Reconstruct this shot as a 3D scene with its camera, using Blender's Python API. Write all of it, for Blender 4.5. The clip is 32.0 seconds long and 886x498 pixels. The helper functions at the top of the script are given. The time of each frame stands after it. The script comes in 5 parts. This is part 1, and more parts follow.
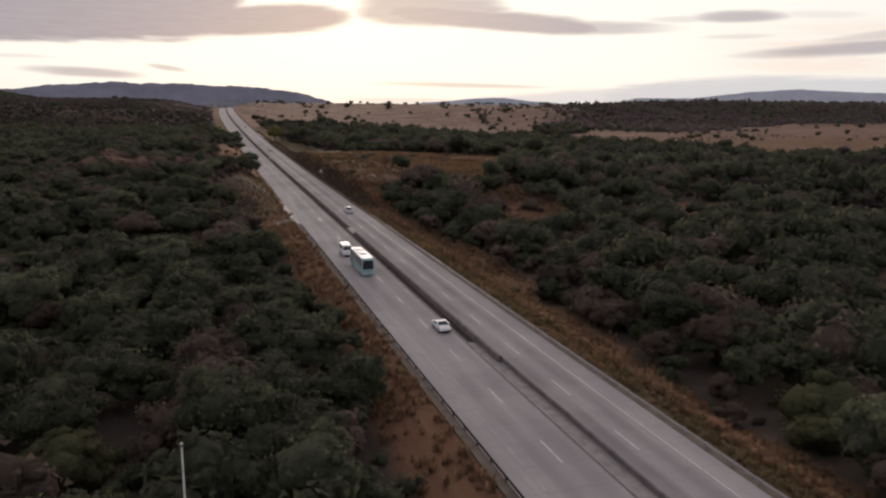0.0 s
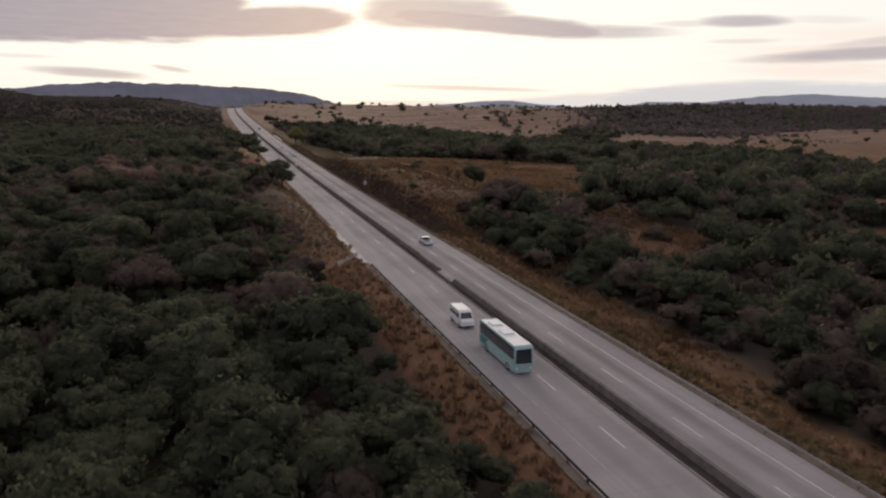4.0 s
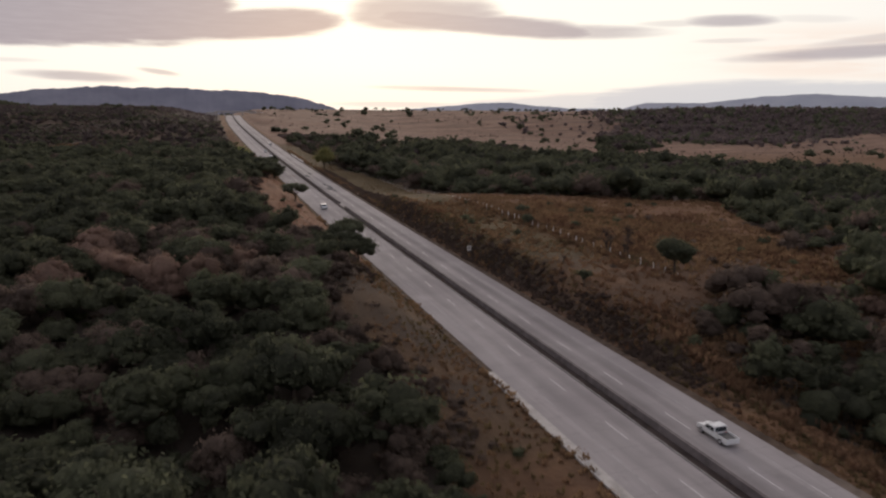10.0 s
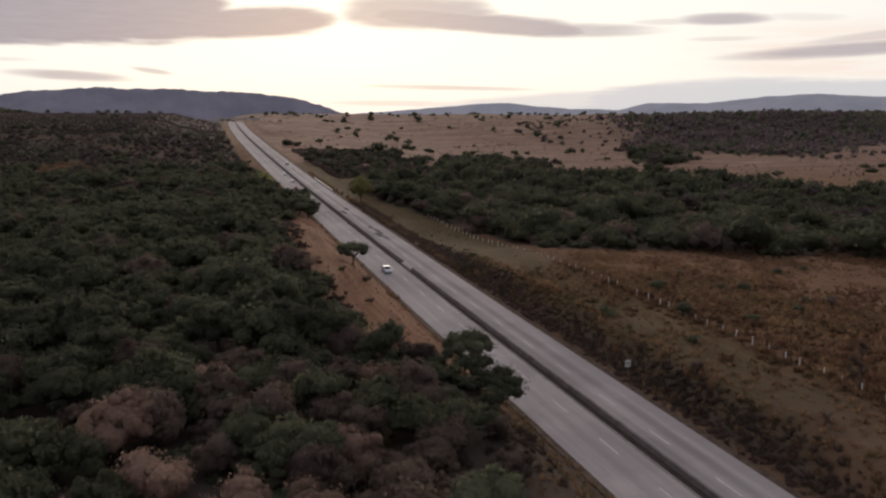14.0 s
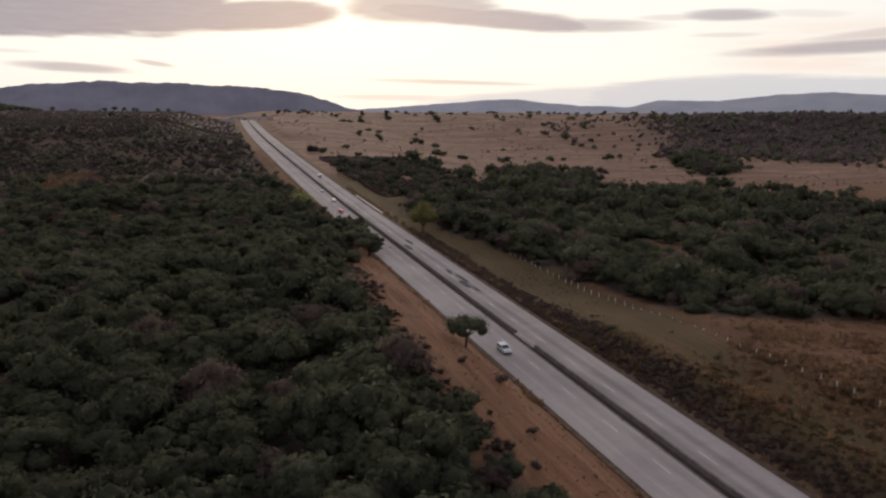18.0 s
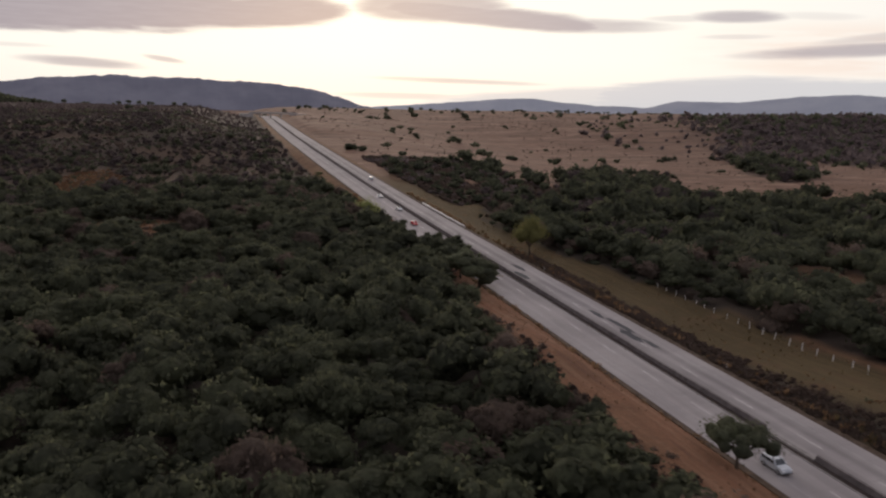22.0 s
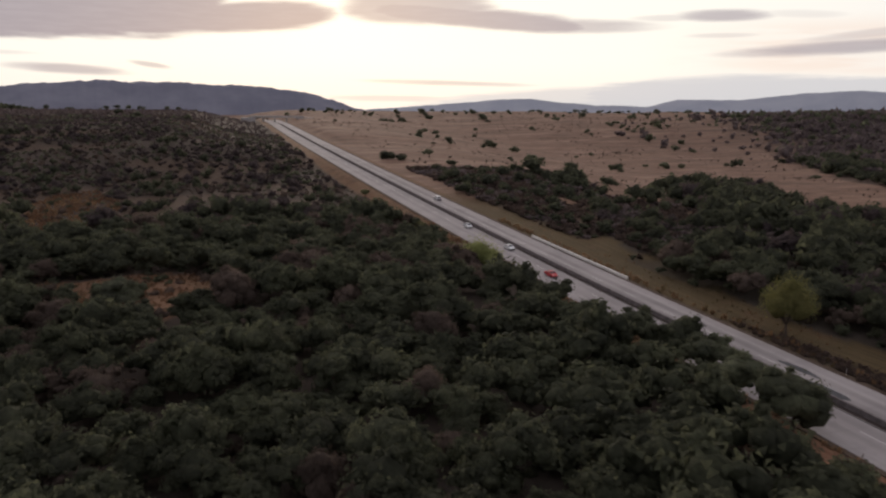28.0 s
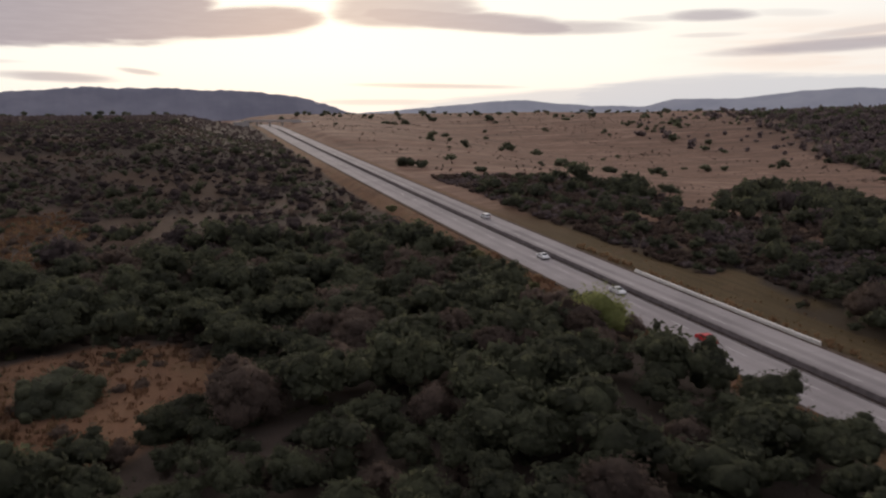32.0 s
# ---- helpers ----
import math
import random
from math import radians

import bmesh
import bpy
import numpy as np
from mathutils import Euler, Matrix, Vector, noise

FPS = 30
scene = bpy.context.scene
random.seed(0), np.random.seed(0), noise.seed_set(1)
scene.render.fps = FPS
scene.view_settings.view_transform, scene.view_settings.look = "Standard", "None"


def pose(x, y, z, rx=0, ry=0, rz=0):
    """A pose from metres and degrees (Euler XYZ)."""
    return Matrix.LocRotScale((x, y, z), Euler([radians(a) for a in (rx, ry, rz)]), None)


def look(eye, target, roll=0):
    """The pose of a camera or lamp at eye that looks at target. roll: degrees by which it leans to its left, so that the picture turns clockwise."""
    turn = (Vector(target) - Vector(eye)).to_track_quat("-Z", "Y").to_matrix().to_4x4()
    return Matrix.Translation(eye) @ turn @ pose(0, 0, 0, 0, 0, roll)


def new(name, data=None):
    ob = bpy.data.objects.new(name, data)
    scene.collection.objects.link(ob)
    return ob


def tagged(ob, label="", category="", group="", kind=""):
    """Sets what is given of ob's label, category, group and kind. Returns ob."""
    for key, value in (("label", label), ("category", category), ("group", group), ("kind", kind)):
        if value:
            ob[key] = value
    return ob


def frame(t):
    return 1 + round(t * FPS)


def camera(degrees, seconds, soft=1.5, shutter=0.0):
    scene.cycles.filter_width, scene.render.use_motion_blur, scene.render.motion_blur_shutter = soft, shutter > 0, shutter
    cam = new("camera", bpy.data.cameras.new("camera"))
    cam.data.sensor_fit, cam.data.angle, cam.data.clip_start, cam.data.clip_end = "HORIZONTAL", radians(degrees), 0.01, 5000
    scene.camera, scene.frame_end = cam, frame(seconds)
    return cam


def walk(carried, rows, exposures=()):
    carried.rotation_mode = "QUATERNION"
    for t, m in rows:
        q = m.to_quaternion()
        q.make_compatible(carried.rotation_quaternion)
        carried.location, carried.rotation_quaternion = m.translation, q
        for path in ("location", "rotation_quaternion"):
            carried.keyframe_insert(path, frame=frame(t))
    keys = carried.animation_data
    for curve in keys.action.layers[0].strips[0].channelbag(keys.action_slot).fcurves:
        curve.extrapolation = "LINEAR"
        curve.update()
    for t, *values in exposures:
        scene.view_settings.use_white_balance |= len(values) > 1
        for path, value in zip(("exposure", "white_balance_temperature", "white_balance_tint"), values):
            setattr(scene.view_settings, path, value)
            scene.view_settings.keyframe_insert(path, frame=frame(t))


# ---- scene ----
cam = camera(62.0, 32.0, soft=2.25, shutter=0.5)
# t, x (right of the median), y (along the road), z, yaw, pitch, roll
ROWS = [
    (0.0, -36.60, 11.99, 31.50, -18.139, -10.973, -0.425),
    (0.5, -37.28, 19.96, 31.24, -18.121, -10.938, -0.527),
    (1.0, -37.93, 27.91, 30.96, -18.128, -10.881, -0.617),
    (1.5, -38.52, 35.80, 30.66, -18.088, -10.865, -0.678),
    (2.0, -39.06, 43.65, 30.36, -17.985, -10.848, -0.720),
    (2.5, -39.68, 51.46, 30.09, -17.956, -10.813, -0.750),
    (3.0, -40.34, 59.23, 29.87, -17.903, -10.792, -0.781),
    (3.5, -41.04, 66.96, 29.71, -17.870, -10.781, -0.797),
    (5.5, -44.30, 97.27, 30.29, -18.056, -10.723, -0.690),
    (6.0, -44.92, 105.17, 30.71, -18.085, -10.713, -0.630),
    (6.5, -45.51, 113.10, 31.17, -18.136, -10.718, -0.563),
    (7.0, -46.17, 121.04, 31.74, -18.223, -10.713, -0.528),
    (7.5, -46.88, 128.96, 32.39, -18.296, -10.700, -0.479),
    (8.0, -47.62, 136.81, 33.15, -18.364, -10.685, -0.440),
    (8.5, -48.35, 144.53, 33.93, -18.461, -10.690, -0.432),
    (9.0, -49.15, 152.16, 34.85, -18.550, -10.692, -0.430),
    (9.5, -50.04, 159.77, 35.87, -18.624, -10.682, -0.421),
    (10.0, -51.00, 167.43, 36.97, -18.692, -10.677, -0.402),
    (10.5, -51.98, 175.15, 38.16, -18.768, -10.660, -0.387),
    (11.0, -53.00, 182.87, 39.43, -18.823, -10.650, -0.382),
    (11.5, -54.03, 190.46, 40.68, -18.864, -10.653, -0.381),
    (12.0, -55.10, 197.97, 41.96, -18.898, -10.669, -0.386),
    (12.5, -56.22, 205.51, 43.38, -18.916, -10.690, -0.357),
    (13.0, -57.41, 213.10, 44.94, -18.961, -10.710, -0.321),
    (13.5, -58.65, 220.63, 46.55, -19.029, -10.739, -0.296),
    (14.0, -59.98, 228.12, 48.19, -19.136, -10.777, -0.272),
    (14.5, -61.32, 235.60, 49.90, -19.239, -10.787, -0.282),
    (16.5, -66.76, 264.05, 55.72, -19.535, -10.913, -0.356),
    (17.0, -68.26, 271.17, 55.96, -19.453, -11.002, -0.480),
    (17.5, -69.79, 278.40, 56.01, -19.242, -11.086, -0.567),
    (18.0, -71.36, 285.83, 55.92, -18.956, -11.190, -0.649),
    (18.5, -72.92, 293.46, 55.73, -18.683, -11.249, -0.806),
    (19.0, -74.48, 301.32, 55.43, -18.472, -11.275, -1.004),
    (19.5, -76.09, 309.39, 54.96, -18.380, -11.297, -1.016),
    (20.0, -77.73, 317.66, 54.41, -18.294, -11.310, -1.073),
    (20.5, -79.42, 326.09, 53.86, -18.297, -11.302, -1.176),
    (21.0, -81.09, 334.62, 53.34, -18.283, -11.304, -1.285),
    (21.5, -82.76, 343.18, 52.87, -18.305, -11.292, -1.339),
    (22.0, -84.34, 351.70, 52.45, -18.335, -11.288, -1.317),
    (22.5, -85.80, 360.12, 52.12, -18.373, -11.276, -1.276),
    (23.0, -87.10, 368.48, 51.85, -18.438, -11.276, -1.251),
    (23.5, -88.29, 376.87, 51.66, -18.538, -11.259, -1.219),
    (24.0, -89.44, 385.29, 51.44, -18.611, -11.255, -1.140),
    (24.5, -90.56, 393.73, 51.19, -18.718, -11.247, -1.018),
    (25.0, -91.62, 402.19, 50.92, -18.822, -11.241, -0.859),
    (25.5, -92.56, 410.63, 50.70, -18.894, -11.230, -0.859),
    (27.5, -94.40, 444.68, 49.81, -19.203, -11.146, -0.729),
    (28.0, -94.38, 453.12, 49.58, -19.217, -11.126, -0.562),
    (28.5, -94.30, 461.53, 49.36, -19.361, -11.118, -0.393),
    (29.0, -94.11, 469.80, 49.08, -19.444, -11.108, -0.260),
    (29.5, -93.86, 477.99, 48.74, -19.548, -11.104, -0.097),
    (30.0, -93.58, 486.12, 48.39, -19.634, -11.073, 0.046),
    (30.5, -93.32, 494.19, 48.03, -19.749, -11.041, 0.161),
    (31.0, -93.06, 502.23, 47.66, -19.840, -11.011, 0.221),
    (31.5, -92.79, 510.26, 47.31, -19.920, -10.968, 0.253),
    (32.0, -92.46, 518.29, 46.96, -19.969, -10.899, 0.225),
]
walk(cam, [(t, pose(x, y, z, 90 + pitch, roll, yaw)) for t, x, y, z, yaw, pitch, roll in ROWS])

# ---- sky and sun ----
SUN_AZ, SUN_EL = 11.0, 9.0
scene.view_settings.exposure = 0.0


class Nodes:
    """Short hand for building a node tree."""

    def __init__(self, tree):
        self.tree = tree
        tree.nodes.clear()

    def add(self, kind, **sets):
        n = self.tree.nodes.new(kind)
        for k, v in sets.items():
            setattr(n, k, v)
        return n

    def link(self, a, b):
        self.tree.links.new(a, b)

    def put(self, socket, v):
        if isinstance(v, bpy.types.NodeSocket):
            self.link(v, socket)
        else:
            socket.default_value = v

    def math(self, op, a, b=0.0, clamp=False):
        n = self.add("ShaderNodeMath", operation=op, use_clamp=clamp)
        self.put(n.inputs[0], a)
        self.put(n.inputs[1], b)
        return n.outputs[0]

    def mix(self, fac, a, b, mode="MIX"):
        n = self.add("ShaderNodeMix", data_type="RGBA", blend_type=mode)
        self.put(n.inputs[0], fac)
        for s, v in ((n.inputs[6], a), (n.inputs[7], b)):
            self.put(s, v if isinstance(v, bpy.types.NodeSocket) else (*v, 1))
        return n.outputs[2]

    def noise(self, vec, scale, detail=4.0, rough=0.55, distort=0.0):
        n = self.add("ShaderNodeTexNoise")
        if vec is not None:
            self.link(vec, n.inputs["Vector"])
        n.inputs["Scale"].default_value = scale
        n.inputs["Detail"].default_value = detail
        n.inputs["Roughness"].default_value = rough
        n.inputs["Distortion"].default_value = distort
        return n.outputs["Fac"]

    def span(self, v, a, b, c=0.0, d=1.0, smooth=True):
        n = self.add("ShaderNodeMapRange", interpolation_type="SMOOTHSTEP" if smooth else "LINEAR")
        self.put(n.inputs[0], v)
        for i, w in enumerate((a, b, c, d)):
            n.inputs[i + 1].default_value = w
        return n.outputs[0]


def make_sky():
    world = bpy.data.worlds.new("sky")
    scene.world = world
    world.use_nodes = True
    n = Nodes(world.node_tree)
    sky = n.add("ShaderNodeTexSky", sky_type="NISHITA", sun_disc=False)
    sky.sun_elevation, sky.sun_rotation = radians(SUN_EL), radians(SUN_AZ)
    sky.air_density, sky.dust_density = 1.2, 2.5
    co = n.add("ShaderNodeTexCoord").outputs["Generated"]
    sep = n.add("ShaderNodeSeparateXYZ")
    n.link(co, sep.inputs[0])
    az = n.math("MULTIPLY", n.math("ARCTAN2", sep.outputs[0], sep.outputs[1]), 57.2958)
    el = n.math("MULTIPLY", n.math("ARCSINE", sep.outputs[2]), 57.2958)
    flat = n.add("ShaderNodeCombineXYZ")
    n.link(n.math("MULTIPLY", az, 0.10), flat.inputs[0])
    n.link(n.math("MULTIPLY", el, 0.9), flat.inputs[1])
    w1 = n.noise(flat.outputs[0], 1.1, 5, 0.6)
    w2 = n.noise(flat.outputs[0], 4.5, 4, 0.6)
    warp = n.math("ADD", n.math("MULTIPLY", n.math("SUBTRACT", w1, 0.5), 0.9), n.math("MULTIPLY", n.math("SUBTRACT", w2, 0.5), 0.55))

    def bank(ca, ce, hw, up, down, slope, s, p, edge):
        """A long cloud: azimuth and elevation of its middle, half width, height above and below it, slope, strength, bluntness, softness."""
        da = n.math("SUBTRACT", az, ca)
        u = n.math("DIVIDE", da, hw)
        dz = n.math("SUBTRACT", n.math("SUBTRACT", el, ce), n.math("MULTIPLY", da, slope))
        v = n.math("MAXIMUM", n.math("DIVIDE", dz, up), n.math("DIVIDE", dz, -down))
        r = n.math("ADD", n.math("POWER", n.math("ABSOLUTE", u), float(p)), n.math("MULTIPLY", v, v))
        return n.span(n.math("ADD", r, warp), 1.0 + edge, 1.0 - edge, 0.0, s)

    def most(rows):
        m = bank(*rows[0])
        for row in rows[1:]:
            m = n.math("MAXIMUM", m, bank(*row))
        return m
    # the long lavender banks ahead
    mask = most(((-12.0, 5.9, 15.6, 3.4, 1.95, 0.045, 1.0, 8, 0.35), (4.0, 5.95, 7.0, 1.05, 1.0, 0.06, 1.0, 4, 0.45), (17.5, 6.7, 5.6, 1.5, 0.85, -0.02, 0.85, 4, 0.7),
                 (21.5, 6.2, 8.4, 0.8, 0.6, -0.075, 0.95, 4, 0.6), (27.5, 5.75, 7.0, 0.5, 0.5, -0.02, 0.7, 2, 0.8), (39.2, 6.2, 2.9, 0.42, 0.34, -0.015, 0.8, 2, 0.9),
                 (35.5, 6.2, 2.4, 0.2, 0.25, 0.0, 0.35, 2, 0.8), (47.5, 4.0, 7.2, 0.42, 0.42, 0.045, 0.82, 2, 0.9), (49.5, 4.9, 5.0, 0.3, 0.3, 0.1, 0.4, 2, 0.8),
                 (39.2, 4.92, 2.2, 0.16, 0.16, 0.0, 0.3, 2, 0.8), (44.2, 6.2, 2.4, 0.25, 0.25, -0.05, 0.22, 2, 0.9), (19.4, 1.58, 5.6, 0.16, 0.2, -0.018, 0.55, 2, 0.9),
                 (-7.2, 2.1, 3.4, 0.32, 0.3, -0.04, 0.7, 2, 0.9), (-1.9, 2.54, 1.25, 0.16, 0.2, -0.13, 0.6, 2, 0.9), (-11.5, 3.05, 2.4, 0.14, 0.14, 0.0, 0.25, 2, 0.8),
                 (15.0, 0.45, 4.2, 0.14, 0.3, 0.0, 0.35, 2, 0.8)))
    # the thin grey sheet low on the far side
    sheet = most(((47.0, 0.9, 18.0, 1.1, 2.5, 0.008, 1.0, 4, 0.3), (38.0, 1.0, 9.5, 1.1, 2.5, 0.05, 0.95, 2, 0.4), (28.5, 0.4, 11.5, 0.85, 2.0, 0.06, 0.8, 2, 0.5)))
    over = n.math("MULTIPLY", n.span(n.noise(flat.outputs[0], 0.55, 5, 0.6), 0.42, 0.62), n.span(el, 8.5, 11.0))
    mask = n.math("MAXIMUM", mask, n.math("MULTIPLY", over, 0.5))
    # the thin lit veil: brightest ahead, dim behind
    da = n.math("DIVIDE", n.math("SUBTRACT", az, SUN_AZ + 3), 70.0)
    de = n.math("DIVIDE", n.math("SUBTRACT", el, 6.0), 42.0)
    glow = n.math("POWER", 2.718, n.math("MULTIPLY", n.math("ADD", n.math("MULTIPLY", da, da), n.math("MULTIPLY", de, de)), -1.0))
    veil = n.mix(glow, (0.64, 0.62, 0.73), (1.12, 1.07, 0.965))
    high = n.math("MULTIPLY", n.span(el, 9.0, 22.0), glow)
    veil = n.mix(high, veil, (1.9, 1.68, 1.58))
    low = n.math("MULTIPLY", n.span(el, 3.6, 0.3), 0.35)
    veil = n.mix(low, veil, (1.0, 0.90, 0.78))
    pink = n.math("MULTIPLY", n.span(az, 33.0, 46.0), n.math("MULTIPLY", n.span(el, 1.5, 3.2), n.span(el, 6.5, 4.5)))
    veil = n.mix(n.math("MULTIPLY", pink, n.span(w1, 0.35, 0.6, 0.25, 0.8)), veil, (0.97, 0.80, 0.70))
    cloud = n.mix(glow, (0.30, 0.30, 0.34), (0.405, 0.362, 0.412))
    cloud = n.mix(n.span(az, 8.0, 26.0, 0.0, 0.35), cloud, (0.52, 0.46, 0.49))
    cloud = n.mix(n.math("MULTIPLY", n.span(w2, 0.35, 0.7), 0.16), cloud, (0.58, 0.53, 0.57))
    both = n.mix(sheet, veil, (0.70, 0.692, 0.712))
    both = n.mix(mask, both, cloud)
    a, b = n.add("ShaderNodeBackground"), n.add("ShaderNodeBackground")
    n.link(sky.outputs[0], a.inputs[0])
    a.inputs[1].default_value = 0.08
    n.link(both, b.inputs[0])
    mx, out = n.add("ShaderNodeMixShader"), n.add("ShaderNodeOutputWorld")
    mx.inputs[0].default_value = 0.95
    n.link(a.outputs[0], mx.inputs[1])
    n.link(b.outputs[0], mx.inputs[2])
    n.link(mx.outputs[0], out.inputs[0])


make_sky()
sun = new("sun", bpy.data.lights.new("sun", "SUN"))
sun.data.energy, sun.data.angle, sun.data.color = 1.2, radians(12), (1.0, 0.84, 0.70)
sun.matrix_world = look((0, 0, 0), (-math.sin(radians(SUN_AZ)), -math.cos(radians(SUN_AZ)), -math.tan(radians(SUN_EL))))


# ---- lie of the land ----
def sst(a, b, v):
    s = np.clip((v - a) / (b - a), 0, 1)
    return s * s * (3 - 2 * s)
KY = [-700, 0, 105, 210, 315, 420, 525, 630, 735, 840, 945, 1050, 1155, 1313, 1500, 1900, 2600, 6000]
KZ = [-2, -3.2, -2.6, -1.1, 0.2, 1.6, 3.7, 6.0, 9.1, 12.6, 16.4, 19.5, 22.3, 25.8, 26, 16, -10, -40]
_y = np.arange(-800.0, 6001.0, 5.0)
_z = np.interp(_y, KY, KZ)
for _ in range(3):
    _z = np.convolve(np.pad(_z, 8, mode="edge"), np.ones(17) / 17, "valid")
def prof(y): return np.interp(y, _y, _z)
def bend(y): return 0.55e-4 * np.maximum(0, y - 882) ** 2 * (y < 1500) + (y >= 1500) * (0.55e-4 * 618 ** 2 - 0.05 * (y - 1500))
def bump(x, y, cx, cy, rx, ry, h): return h * np.exp(-((x - cx) / rx) ** 2 - ((y - cy) / ry) ** 2)
def land(x, y):
    p = prof(y); d = x - bend(y)
    # right
    bank = 5.8 * sst(12.8, 18.5, d) * sst(230, 290, y) * (1 - sst(380, 490, y)) - 5.0 * sst(12, 26, d) * (1 - sst(200, 260, y))
    bank = bank + 3.0 * sst(14, 28, d) * sst(1000, 1100, y)
    valley = -5.0 + 0.004 * y
    w = sst(30, 270, d)
    r = (p + bank) * (1 - w) + valley * w
    plate = 36 - 46 * sst(1750, 3200, y)
    r = r + (plate - r) * sst(1000, 1750, y) * sst(10, 90, d)
    # left
    rise = 5.8 * sst(12, 22, -d) * sst(235, 300, y) * (1 - sst(460, 560, y)) - 4.0 * sst(11, 22, -d) * sst(600, 680, y) * (1 - sst(860, 960, y))
    rise = rise - 3 * sst(11, 22, -d) * (1 - sst(120, 220, y))
    far = 38 - 50 * sst(1500, 2800, y)
    l = p + rise
    l = l + (far - l) * sst(800, 1150, y) * sst(30, 110, -d)
    l = l + 8 * sst(150, 500, -d) * (1 - sst(700, 1000, y))
    h = np.where(d > 0, r, l)
    m = sst(11.2, 13.5, np.abs(d))
    h = (p - 0.35) * (1 - m) + h * m
    h = h + 34 * sst(-300, -520, x) * np.exp(-((y - 1780) / 330) ** 2) + bump(x, y, 900, 1300, 380, 170, 22) + bump(x, y, 1500, 1250, 420, 260, 26)
    return h


def hgt(x, y):
    return float(land(np.array(float(x)), np.array(float(y))))


def roadz(y):
    return float(prof(np.array(float(y))))


def fuzz(x, y, size, seed=0):
    """Smooth noise in the plan, 0 to 1, for arrays."""
    x, y = np.asarray(x, float) / size + 37.3 * seed, np.asarray(y, float) / size - 11.7 * seed
    out, amp, tot = 0, 1.0, 0
    for k in range(3):
        ix, iy = np.floor(x), np.floor(y)
        fx, fy = x - ix, y - iy
        fx, fy = fx * fx * (3 - 2 * fx), fy * fy * (3 - 2 * fy)

        def rnd(a, b):
            s = np.sin(a * 127.1 + b * 311.7 + seed * 17.0) * 43758.5453
            return s - np.floor(s)
        v = (rnd(ix, iy) * (1 - fx) + rnd(ix + 1, iy) * fx) * (1 - fy) + (rnd(ix, iy + 1) * (1 - fx) + rnd(ix + 1, iy + 1) * fx) * fy
        out, tot, amp = out + v * amp, tot + amp, amp * 0.5
        x, y = x * 2.03, y * 2.03
    return out / tot


LEFT_EDGE = ((0, 70, 110, 185, 205, 225, 250, 280, 300, 316, 332, 346, 372, 400, 440, 500, 523, 538, 560, 700, 1000), (18.5, 18.5, 17.5, 19.5, 23, 27.5, 25.5, 31, 26.5, 22, 21, 27, 34, 33, 32.5, 30, 27, 18, 17, 17, 22))
CLEARINGS = ((-108, 641, 19, 20), (-94, 626, 7, 12), (-102, 617, 14, 9), (-138, 776, 18, 50), (-128, 642, 12, 14))


